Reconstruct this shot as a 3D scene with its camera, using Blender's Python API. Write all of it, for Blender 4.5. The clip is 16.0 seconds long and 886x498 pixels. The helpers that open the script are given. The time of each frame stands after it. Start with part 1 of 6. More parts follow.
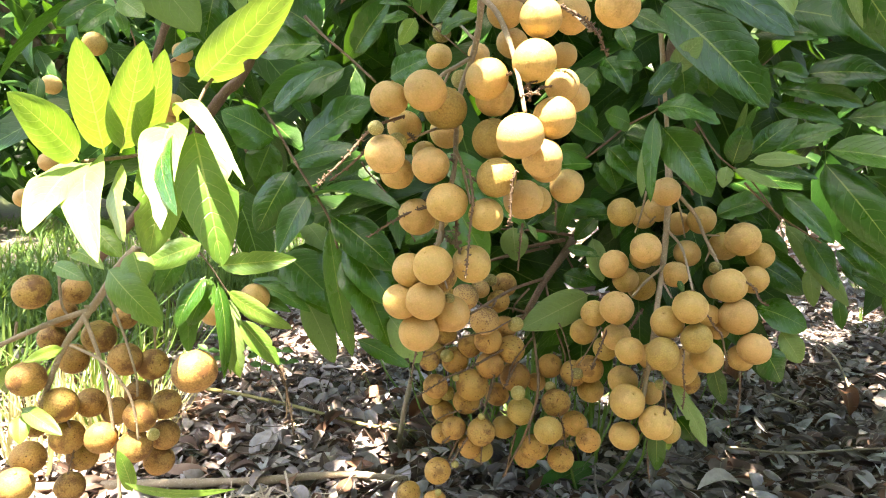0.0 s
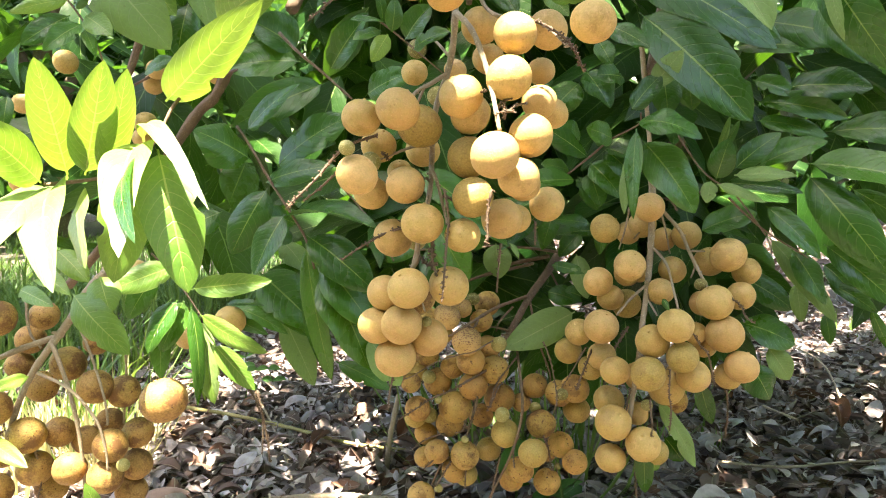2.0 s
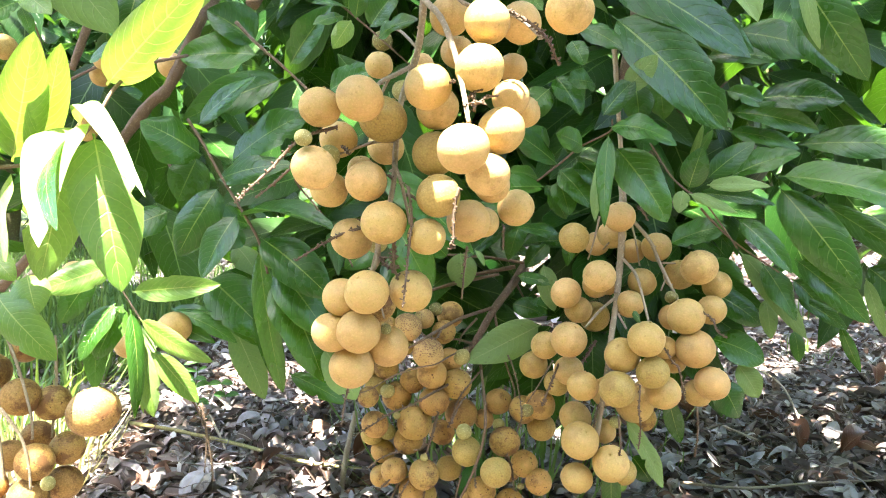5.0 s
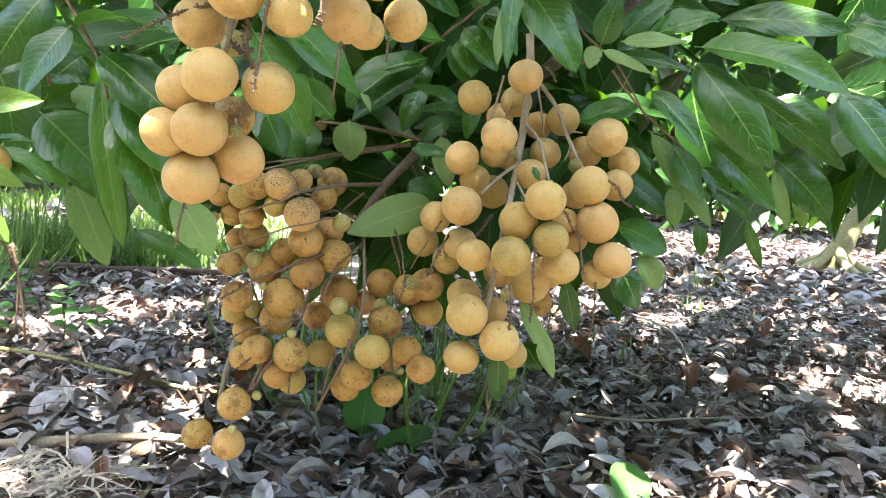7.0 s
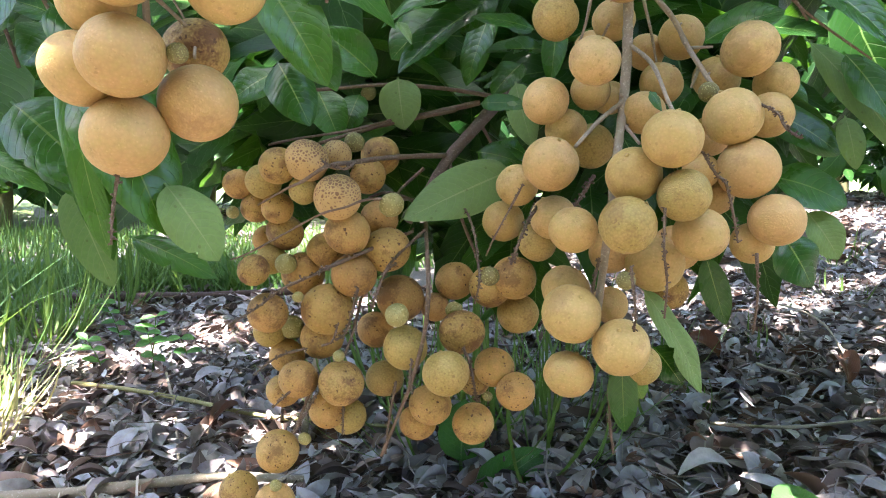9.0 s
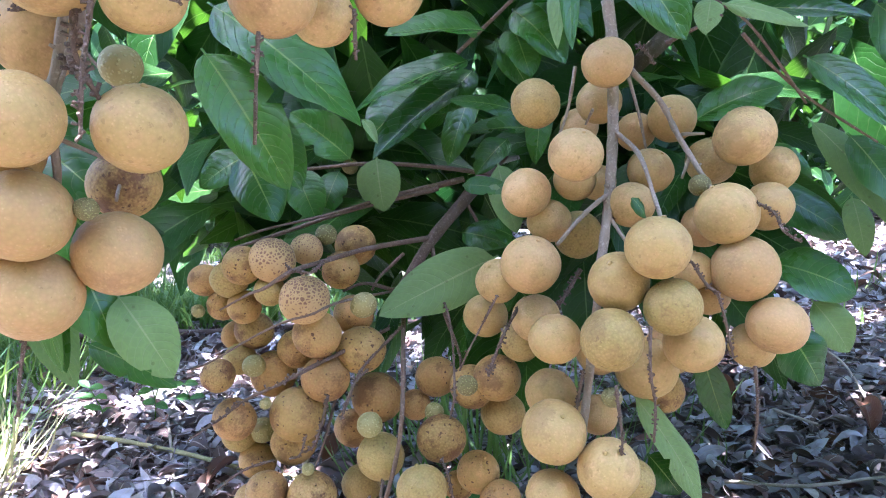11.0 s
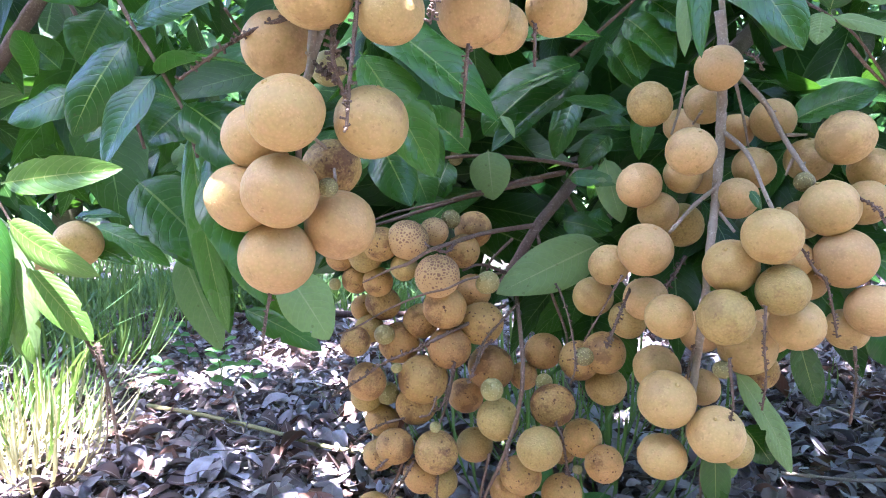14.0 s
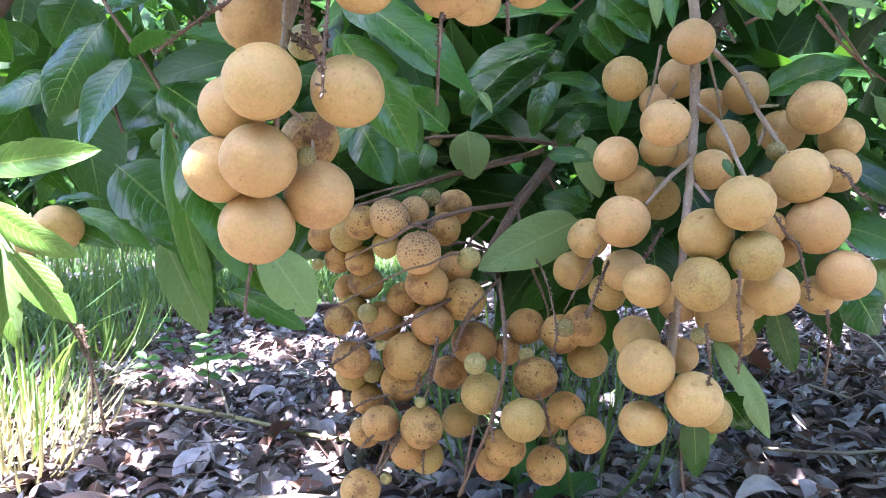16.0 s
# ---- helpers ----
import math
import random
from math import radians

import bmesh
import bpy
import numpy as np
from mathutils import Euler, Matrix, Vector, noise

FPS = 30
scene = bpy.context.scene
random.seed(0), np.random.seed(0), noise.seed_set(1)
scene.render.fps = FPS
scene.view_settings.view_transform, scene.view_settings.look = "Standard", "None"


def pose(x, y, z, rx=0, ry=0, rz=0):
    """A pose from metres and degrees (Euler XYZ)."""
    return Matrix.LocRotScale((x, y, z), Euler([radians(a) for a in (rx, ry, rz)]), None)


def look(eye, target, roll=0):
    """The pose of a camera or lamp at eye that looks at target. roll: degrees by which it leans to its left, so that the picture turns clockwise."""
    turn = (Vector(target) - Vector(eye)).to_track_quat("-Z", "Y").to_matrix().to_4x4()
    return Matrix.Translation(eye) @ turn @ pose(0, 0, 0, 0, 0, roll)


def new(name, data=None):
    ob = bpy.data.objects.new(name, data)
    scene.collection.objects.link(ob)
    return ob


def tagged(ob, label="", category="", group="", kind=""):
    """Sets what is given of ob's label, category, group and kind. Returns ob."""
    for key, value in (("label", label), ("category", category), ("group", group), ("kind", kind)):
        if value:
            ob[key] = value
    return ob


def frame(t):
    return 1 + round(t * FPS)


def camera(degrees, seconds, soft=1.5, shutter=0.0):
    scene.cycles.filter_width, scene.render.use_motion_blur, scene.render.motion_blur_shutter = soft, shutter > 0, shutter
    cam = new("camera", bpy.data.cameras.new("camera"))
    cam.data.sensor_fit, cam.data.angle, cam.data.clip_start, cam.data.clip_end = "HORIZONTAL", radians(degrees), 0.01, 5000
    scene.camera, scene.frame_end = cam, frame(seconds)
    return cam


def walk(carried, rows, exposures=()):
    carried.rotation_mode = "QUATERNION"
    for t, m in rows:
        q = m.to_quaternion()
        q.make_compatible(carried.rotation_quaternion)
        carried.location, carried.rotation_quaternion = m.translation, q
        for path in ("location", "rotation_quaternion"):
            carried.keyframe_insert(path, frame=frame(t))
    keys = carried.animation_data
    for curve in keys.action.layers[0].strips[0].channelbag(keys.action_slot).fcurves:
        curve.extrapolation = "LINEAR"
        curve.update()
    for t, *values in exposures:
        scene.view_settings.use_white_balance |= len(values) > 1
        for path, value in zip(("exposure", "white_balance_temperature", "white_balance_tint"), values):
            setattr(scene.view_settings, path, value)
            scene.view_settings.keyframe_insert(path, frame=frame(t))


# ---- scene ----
SKY_STRENGTH, SUN_STRENGTH = 0.12, 4.5
# the clip's white balance cools as it goes on
EXPOSURES = [(0.0, 3.42, 8150.0, 11.0), (3.2, 3.47, 7600.0, 9.0), (5.3, 3.92, 6950.0, 10.0), (7.0, 3.77, 6800.0, 11.0), (8.2, 3.57, 6650.0, 12.0), (10.5, 3.72, 5500.0, 24.0), (12.5, 3.87, 5000.0, 31.0), (14.0, 3.72, 5350.0, 30.0), (16.0, 3.72, 5600.0, 28.0)]
cam = camera(64.9, 16.0, 1.05)
PATH = [
    (0, (0.0366, -0.0127, 0.4054), (-0.0273, 1.9737, 0.1812), 0.58),
    (0.5, (0.0401, -0.0063, 0.3999), (-0.0077, 1.9806, 0.1769), 0.63),
    (1, (0.0420, -0.0027, 0.3986), (0.0016, 1.9839, 0.1716), 0.90),
    (1.5, (0.0422, -0.0028, 0.4016), (0.0158, 1.9842, 0.1757), 0.47),
    (2, (0.0445, -0.0011, 0.4096), (0.0028, 1.9893, 0.2177), -0.00),
    (2.5, (0.0459, -0.0005, 0.4126), (-0.0239, 1.9930, 0.2678), -0.80),
    (3, (0.0415, -0.0025, 0.4199), (-0.0016, 1.9951, 0.3312), -0.56),
    (3.2, (0.0402, -0.0023, 0.4219), (0.0045, 1.9956, 0.3368), -0.41),
    (5.3, (0.0444, 0.0339, 0.3869), (0.1685, 2.0230, 0.2200), 2.52),
    (5.5, (0.0439, 0.0436, 0.3706), (0.2418, 2.0254, 0.1874), 3.61),
    (6, (0.0443, 0.0619, 0.3377), (0.3302, 2.0327, 0.1529), 5.41),
    (6.5, (0.0500, 0.0653, 0.3253), (0.3610, 2.0317, 0.1342), 5.50),
    (7, (0.0690, 0.0673, 0.3266), (0.3858, 2.0319, 0.1264), 5.14),
    (7.5, (0.0836, 0.0765, 0.3269), (0.2257, 2.0591, 0.1060), 1.52),
    (8, (0.0694, 0.1260, 0.3104), (0.2214, 2.1107, 0.1156), 2.40),
    (8.2, (0.0735, 0.1376, 0.3048), (0.1903, 2.1258, 0.1225), 1.32),
    (10.3, (0.1045, 0.2013, 0.3182), (0.0972, 2.1893, 0.0996), -1.21),
    (10.5, (0.1061, 0.2008, 0.3252), (0.0978, 2.1907, 0.1249), -1.46),
    (11, (0.1092, 0.1953, 0.3378), (0.1004, 2.1904, 0.1989), -1.54),
    (11.5, (0.0937, 0.1832, 0.3499), (0.0442, 2.1804, 0.2572), -2.34),
    (12, (0.0759, 0.1660, 0.3657), (-0.0252, 2.1631, 0.3291), -2.57),
    (12.5, (0.0693, 0.1562, 0.3722), (-0.0554, 2.1523, 0.3575), -2.06),
    (13, (0.0676, 0.1574, 0.3527), (-0.0525, 2.1519, 0.2646), -0.95),
    (13.5, (0.0711, 0.1606, 0.3413), (-0.0297, 2.1544, 0.2207), 0.01),
    (14, (0.0701, 0.1612, 0.3357), (-0.0337, 2.1526, 0.1820), -0.15),
    (14.5, (0.0703, 0.1617, 0.3304), (-0.0345, 2.1503, 0.1448), -0.64),
    (15, (0.0717, 0.1611, 0.3277), (-0.0234, 2.1497, 0.1364), -0.27),
    (15.5, (0.0728, 0.1582, 0.3268), (-0.0103, 2.1487, 0.1503), -0.33),
    (16, (0.0721, 0.1575, 0.3282), (0.0105, 2.1490, 0.1551), -1.29),
]
walk(cam, [(t, look(eye, target, roll)) for t, eye, target, roll in PATH], EXPOSURES)

# ---- world and sun ----
SUN_FROM = Vector((-0.12, -0.30, 1.0)).normalized()
world = bpy.data.worlds.new("sky")
scene.world = world
world.use_nodes = True
wn = world.node_tree.nodes
sky = wn.new("ShaderNodeTexSky")
sky.sky_type, sky.sun_disc = "NISHITA", False
sky.sun_elevation = math.asin(SUN_FROM.z)
sky.sun_rotation = math.atan2(SUN_FROM.x, SUN_FROM.y)
sky.air_density, sky.dust_density, sky.ozone_density = 1.0, 1.6, 1.0
wn["Background"].inputs["Strength"].default_value = SKY_STRENGTH
world.node_tree.links.new(sky.outputs[0], wn["Background"].inputs[0])
sun = new("sun", bpy.data.lights.new("sun", "SUN"))
sun.data.energy, sun.data.angle, sun.data.color = SUN_STRENGTH, radians(0.55), (1.0, 0.95, 0.86)
sun.matrix_world = look((0, 0, 4), Vector((0, 0, 4)) - SUN_FROM)


# ---- materials ----
def material(name):
    m = bpy.data.materials.new(name)
    m.use_nodes = True
    nt = m.node_tree
    return m, nt, nt.nodes["Principled BSDF"]


def node(nt, kind, **values):
    n = nt.nodes.new("ShaderNode" + kind)
    for k, v in values.items():
        if k in n.inputs:
            n.inputs[k].default_value = v
    return n


def math_node(nt, op, a, b=None, c=None):
    n = nt.nodes.new("ShaderNodeMath")
    n.operation = op
    for i, v in enumerate((a, b, c)):
        if v is None:
            continue
        if isinstance(v, (int, float)):
            n.inputs[i].default_value = v
        else:
            nt.links.new(v, n.inputs[i])
    return n.outputs[0]


def ramp(nt, fac, stops):
    n = nt.nodes.new("ShaderNodeValToRGB")
    e = n.color_ramp.elements
    while len(e) < len(stops):
        e.new(0.5)
    for el, (p, c) in zip(e, stops):
        el.position, el.color = p, (*c, 1)
    nt.links.new(fac, n.inputs[0])
    return n.outputs[0]


def mix(nt, fac, a, b, blend="MIX"):
    n = nt.nodes.new("ShaderNodeMix")
    n.data_type, n.blend_type = "RGBA", blend
    for sock, v in ((n.inputs[0], fac), (n.inputs[6], a), (n.inputs[7], b)):
        if isinstance(v, (int, float)):
            sock.default_value = v
        elif isinstance(v, tuple):
            sock.default_value = (*v, 1)
        else:
            nt.links.new(v, sock)
    return n.outputs[2]


def bump(nt, height, strength, distance, bsdf, base=None):
    n = node(nt, "Bump", Strength=strength, Distance=distance)
    nt.links.new(height, n.inputs["Height"])
    if base is not None:
        nt.links.new(base, n.inputs["Normal"])
    nt.links.new(n.outputs[0], bsdf.inputs["Normal"])
    return n.outputs[0]


def noise_tex(nt, coord, scale, detail=4.0, rough=0.55):
    n = node(nt, "TexNoise", Scale=scale, Detail=detail, Roughness=rough)
    nt.links.new(coord, n.inputs["Vector"])
    return n.outputs["Fac"]


def cells(nt, coord, scale, feature="F1"):
    n = node(nt, "TexVoronoi", Scale=scale)
    n.feature = feature
    nt.links.new(coord, n.inputs["Vector"])
    return n.outputs["Distance"]


def leaf_material(name, low, high, vein, through_color, share, rough, per_island=False, spots=0.5, gloss=0.36, ribs=0.30):
    """A leaf blade: midrib and arching side veins along its UV, blotches, puckered gloss, and light that passes through."""
    m, nt, p = material(name)
    uv = nt.nodes.new("ShaderNodeUVMap").outputs[0]
    sep = nt.nodes.new("ShaderNodeSeparateXYZ")
    nt.links.new(uv, sep.inputs[0])
    u = sep.outputs[0]
    v = math_node(nt, "ABSOLUTE", math_node(nt, "SUBTRACT", sep.outputs[1], 0.5))
    if per_island:
        rnd = nt.nodes.new("ShaderNodeNewGeometry").outputs["Random Per Island"]
    else:
        rnd = nt.nodes.new("ShaderNodeObjectInfo").outputs["Random"]
    second = math_node(nt, "FRACT", math_node(nt, "MULTIPLY", rnd, 23.7))
    co = nt.nodes.new("ShaderNodeTexCoord").outputs["Object"]
    big = noise_tex(nt, co, 45.0, 3.0)
    fine = noise_tex(nt, co, 420.0, 3.0)
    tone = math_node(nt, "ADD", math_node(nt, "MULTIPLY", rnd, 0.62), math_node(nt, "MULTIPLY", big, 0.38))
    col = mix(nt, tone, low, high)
    # some leaves lean to yellow, some to blue-green
    yellow = ramp(nt, second, [(0.72, (0, 0, 0)), (1.0, (1, 1, 1))])
    col = mix(nt, math_node(nt, "MULTIPLY", yellow, 0.45), col, tuple(min(1.0, a * 0.8 + b * 0.2) for a, b in zip(high, vein)))
    mid = math_node(nt, "LESS_THAN", v, math_node(nt, "MULTIPLY_ADD", u, -0.016, 0.022))
    # side veins bend towards the tip and wander a little
    bow = math_node(nt, "MULTIPLY_ADD", math_node(nt, "POWER", v, 2.0), -0.55, math_node(nt, "MULTIPLY", v, -0.22))
    wander = math_node(nt, "MULTIPLY", math_node(nt, "SUBTRACT", noise_tex(nt, co, 110.0, 2.0), 0.5), 0.035)
    along = math_node(nt, "ADD", math_node(nt, "ADD", u, bow), wander)
    wave = math_node(nt, "SINE", math_node(nt, "MULTIPLY", along, math_node(nt, "MULTIPLY_ADD", second, 22.0, 62.0)))
    side = nt.nodes.new("ShaderNodeMapRange")
    side.inputs[1].default_value, side.inputs[2].default_value = 0.955, 1.0
    nt.links.new(wave, side.inputs[0])
    fade = math_node(nt, "MULTIPLY_ADD", v, -1.5, 1.0)
    side_v = math_node(nt, "MULTIPLY", math_node(nt, "MULTIPLY", side.outputs[0], fade), ribs)
    col = mix(nt, side_v, col, vein)
    col = mix(nt, math_node(nt, "MULTIPLY", mid, 0.85), col, vein)
    vor = node(nt, "TexVoronoi", Scale=150.0)
    nt.links.new(co, vor.inputs["Vector"])
    dot = math_node(nt, "MULTIPLY", math_node(nt, "LESS_THAN", vor.outputs["Distance"], 0.10), spots)
    col = mix(nt, dot, col, (0.07, 0.055, 0.03))
    pale = ramp(nt, fine, [(0.60, (0, 0, 0)), (0.78, (1, 1, 1))])
    col = mix(nt, math_node(nt, "MULTIPLY", pale, 0.14), col, vein)
    # dry rim and tip
    rim = ramp(nt, math_node(nt, "MULTIPLY_ADD", big, 0.16, v), [(0.555, (0, 0, 0)), (0.60, (1, 1, 1))])
    col = mix(nt, math_node(nt, "MULTIPLY", rim, 0.35), col, vein)
    nt.links.new(col, p.inputs["Base Color"])
    rr = math_node(nt, "MULTIPLY_ADD", big, 0.34, rough - 0.17)
    nt.links.new(rr, p.inputs["Roughness"])
    p.inputs["Specular IOR Level"].default_value = gloss
    quilt = math_node(nt, "MULTIPLY", math_node(nt, "SUBTRACT", 1.0, wave), 0.05)
    height = math_node(nt, "ADD", math_node(nt, "MULTIPLY", side.outputs[0], -0.5), math_node(nt, "ADD", math_node(nt, "MULTIPLY", fine, 0.3), math_node(nt, "MULTIPLY_ADD", big, 2.2, quilt)))
    bump(nt, height, 0.55, 0.0009, p)
    tr = nt.nodes.new("ShaderNodeBsdfTranslucent")
    tcol = mix(nt, math_node(nt, "MULTIPLY", mid, 0.5), mix(nt, tone, through_color, tuple(c * 1.25 for c in through_color)), vein)
    net = ramp(nt, cells(nt, co, 330.0, "DISTANCE_TO_EDGE"), [(0.0, (1, 1, 1)), (0.16, (0, 0, 0))])
    tcol = mix(nt, math_node(nt, "MULTIPLY", math_node(nt, "SUBTRACT", 1.0, net), 0.40), tcol, tuple(c * 0.50 for c in through_color))
    tcol = mix(nt, math_node(nt, "MULTIPLY", side.outputs[0], 0.6), tcol, vein)
    nt.links.new(tcol, tr.inputs[0])
    mx = nt.nodes.new("ShaderNodeMixShader")
    mx.inputs[0].default_value = share
    nt.links.new(p.outputs[0], mx.inputs[1])
    nt.links.new(tr.outputs[0], mx.inputs[2])
    nt.links.new(mx.outputs[0], nt.nodes["Material Output"].inputs[0])
    return m


LEAF = [
    leaf_material("mature_leaf", (0.008, 0.046, 0.008), (0.046, 0.145, 0.016), (0.21, 0.31, 0.07), (0.13, 0.37, 0.02), 0.16, 0.28, False, 0.5, 0.42),
    # lighter yellow-green copy for young and sunlit leaves; sunlight is put into its colour
    leaf_material("young_leaf_sun_tinted", (0.075, 0.20, 0.025), (0.14, 0.28, 0.04), (0.40, 0.46, 0.12), (0.22, 0.35, 0.035), 0.34, 0.45, False, 0.5, 0.7, 0.5),
    leaf_material("leaf_underside", (0.12, 0.22, 0.075), (0.19, 0.30, 0.10), (0.30, 0.38, 0.15), (0.24, 0.42, 0.05), 0.26, 0.55),
]
# paler again: the white glare of direct sun is mixed into the base colour
LEAF.append(leaf_material("young_leaf_sun_whitened", (0.12, 0.22, 0.05), (0.20, 0.31, 0.095), (0.45, 0.50, 0.22), (0.36, 0.54, 0.05), 0.22, 0.42, False, 0.3, 1.0))
# darker copy of the mature leaf; shade deep in foliage is put into its colour
LEAF_SHADE_DARK = leaf_material("shade_darkened_leaf", (0.0025, 0.018, 0.004), (0.020, 0.072, 0.012), (0.15, 0.26, 0.07), (0.13, 0.36, 0.02), 0.16, 0.34, True, 0.0, 0.22)
GRASS = leaf_material("grass_blade", (0.025, 0.085, 0.022), (0.09, 0.18, 0.045), (0.22, 0.28, 0.10), (0.20, 0.32, 0.05), 0.30, 0.5, True, 0.0)
GRASS_BLADE = leaf_material("tuft_blade", (0.04, 0.11, 0.025), (0.15, 0.23, 0.065), (0.24, 0.30, 0.11), (0.22, 0.34, 0.05), 0.30, 0.5, False, 0.0)
STRAW = leaf_material("dry_grass", (0.28, 0.27, 0.13), (0.46, 0.43, 0.24), (0.50, 0.46, 0.28), (0.5, 0.45, 0.2), 0.25, 0.6, False, 0.0)
STRAW_HEAP = leaf_material("dry_straw", (0.46, 0.38, 0.31), (0.66, 0.57, 0.49), (0.7, 0.62, 0.52), (0.5, 0.42, 0.3), 0.10, 0.6, True, 0.0)
WEED = leaf_material("weed_leaf", (0.030, 0.105, 0.028), (0.060, 0.165, 0.045), (0.2, 0.35, 0.12), (0.16, 0.40, 0.05), 0.35, 0.5)


def shifted(nt):
    """Object coordinates, moved by each object's own random number."""
    co = nt.nodes.new("ShaderNodeTexCoord").outputs["Object"]
    rnd = nt.nodes.new("ShaderNodeObjectInfo").outputs["Random"]
    shift = node(nt, "VectorMath")
    shift.operation = "ADD"
    comb = nt.nodes.new("ShaderNodeCombineXYZ")
    nt.links.new(math_node(nt, "MULTIPLY", rnd, 3.7), comb.inputs[0])
    nt.links.new(math_node(nt, "MULTIPLY", rnd, 9.1), comb.inputs[2])
    nt.links.new(co, shift.inputs[0])
    nt.links.new(comb.outputs[0], shift.inputs[1])
    return shift.outputs[0], rnd, co


def skin_material(name, low, high, olive_color, mottle, amount, freckle, grain=1.0, rough=0.60):
    """Thin leathery fruit skin: fine granules, olive clouds, brown freckles and bruises."""
    m, nt, p = material(name)
    pos, rnd, co = shifted(nt)
    large = noise_tex(nt, pos, 75.0, 4.0, 0.6)
    mid = noise_tex(nt, pos, 260.0, 4.0, 0.65)
    fine = noise_tex(nt, pos, 1100.0, 3.0, 0.6)
    tone = math_node(nt, "ADD", math_node(nt, "MULTIPLY", rnd, 0.62), math_node(nt, "MULTIPLY", large, 0.38))
    col = mix(nt, tone, low, high)
    second = math_node(nt, "FRACT", math_node(nt, "MULTIPLY", rnd, 17.3))
    cloud = ramp(nt, math_node(nt, "MULTIPLY_ADD", second, 0.28, mid), [(0.50, (0, 0, 0)), (0.82, (1, 1, 1))])
    col = mix(nt, math_node(nt, "MULTIPLY", cloud, 0.75), col, olive_color)
    # granules, pale on top, darker between
    gran = cells(nt, pos, 900.0)
    top = ramp(nt, gran, [(0.10, (1, 1, 1)), (0.42, (0, 0, 0))])
    col = mix(nt, math_node(nt, "MULTIPLY", top, 0.26 * grain), col, tuple(min(1.0, c * 1.30 + 0.03) for c in high))
    between = ramp(nt, gran, [(0.50, (0, 0, 0)), (0.85, (1, 1, 1))])
    col = mix(nt, math_node(nt, "MULTIPLY", between, 0.42 * grain), col, tuple(c * 0.55 for c in low))
    # pale pinpricks
    prick = ramp(nt, cells(nt, pos, 620.0), [(0.10, (1, 1, 1)), (0.20, (0, 0, 0))])
    col = mix(nt, math_node(nt, "MULTIPLY", prick, 0.15), col, tuple(min(1.0, c * 1.35 + 0.05) for c in high))
    blot = ramp(nt, math_node(nt, "MULTIPLY_ADD", fine, 0.30, large), [(0.74 - 0.12 * amount, (0, 0, 0)), (0.86 - 0.12 * amount, (1, 1, 1))])
    col = mix(nt, math_node(nt, "MULTIPLY", blot, amount), col, mottle)
    # crisp freckles, crowded in patches
    patchy = ramp(nt, math_node(nt, "MULTIPLY_ADD", second, 0.16, noise_tex(nt, pos, 120.0, 3.0, 0.55)), [(0.50, (0, 0, 0)), (0.66, (1, 1, 1))])
    ragged = math_node(nt, "MULTIPLY_ADD", math_node(nt, "SUBTRACT", noise_tex(nt, pos, 620.0, 3.0, 0.7), 0.5), 1.3, cells(nt, pos, 380.0))
    spot = math_node(nt, "LESS_THAN", ragged, math_node(nt, "MULTIPLY_ADD", patchy, 0.17, 0.005))
    col = mix(nt, math_node(nt, "MULTIPLY", spot, freckle), col, tuple(c * 0.7 for c in mottle))
    nt.links.new(col, p.inputs["Base Color"])
    p.inputs["Roughness"].default_value = rough
    p.inputs["Specular IOR Level"].default_value = 0.36
    h = math_node(nt, "ADD", math_node(nt, "MULTIPLY", top, 0.7), math_node(nt, "MULTIPLY", fine, 0.9))
    bump(nt, h, 0.20 + 0.18 * grain, 0.0005, p)
    return m


SKIN = skin_material("longan_skin", (0.40, 0.243, 0.086), (0.63, 0.414, 0.180), (0.42, 0.308, 0.095), (0.20, 0.095, 0.034), 0.36, 0.28, 0.40, 0.52)
SKIN_NETTED = skin_material("netted_olive_longan_skin", (0.30, 0.200, 0.058), (0.46, 0.320, 0.105), (0.33, 0.260, 0.070), (0.18, 0.090, 0.034), 0.40, 0.45, 0.95, 0.55)
# freckles are the skin's own; its base is also darkened for shade low down
SKIN_FRECKLED = skin_material("freckled_longan_skin", (0.31, 0.168, 0.050), (0.53, 0.315, 0.108), (0.32, 0.225, 0.058), (0.12, 0.052, 0.020), 0.65, 0.95, 0.6)
SKIN_BLOTCHED = skin_material("blotched_longan_skin", (0.29, 0.160, 0.050), (0.45, 0.270, 0.092), (0.30, 0.215, 0.055), (0.12, 0.052, 0.020), 0.85, 0.85)


def unripe_material():
    """Small unripe fruit: dark olive skin crowded with pale green warts."""
    m, nt, p = material("unripe_skin")
    pos, rnd, co = shifted(nt)
    wart = cells(nt, pos, 430.0)
    pale = ramp(nt, math_node(nt, "MULTIPLY_ADD", noise_tex(nt, pos, 900.0), 0.35, wart), [(0.40, (1, 1, 1)), (0.58, (0, 0, 0))])
    dark = mix(nt, noise_tex(nt, pos, 200.0), (0.10, 0.085, 0.025), (0.22, 0.19, 0.06))
    light = mix(nt, noise_tex(nt, pos, 200.0), (0.24, 0.21, 0.07), (0.35, 0.31, 0.11))
    col = mix(nt, ramp(nt, rnd, [(0.35, (0, 0, 0)), (0.65, (1, 1, 1))]), dark, light)
    col = mix(nt, math_node(nt, "MULTIPLY", pale, 0.60), col, mix(nt, rnd, (0.40, 0.39, 0.14), (0.53, 0.50, 0.22)))
    nt.links.new(col, p.inputs["Base Color"])
    p.inputs["Roughness"].default_value = 0.6
    bump(nt, pale, 0.7, 0.0006, p)
    return m


SKIN_GREEN = unripe_material()


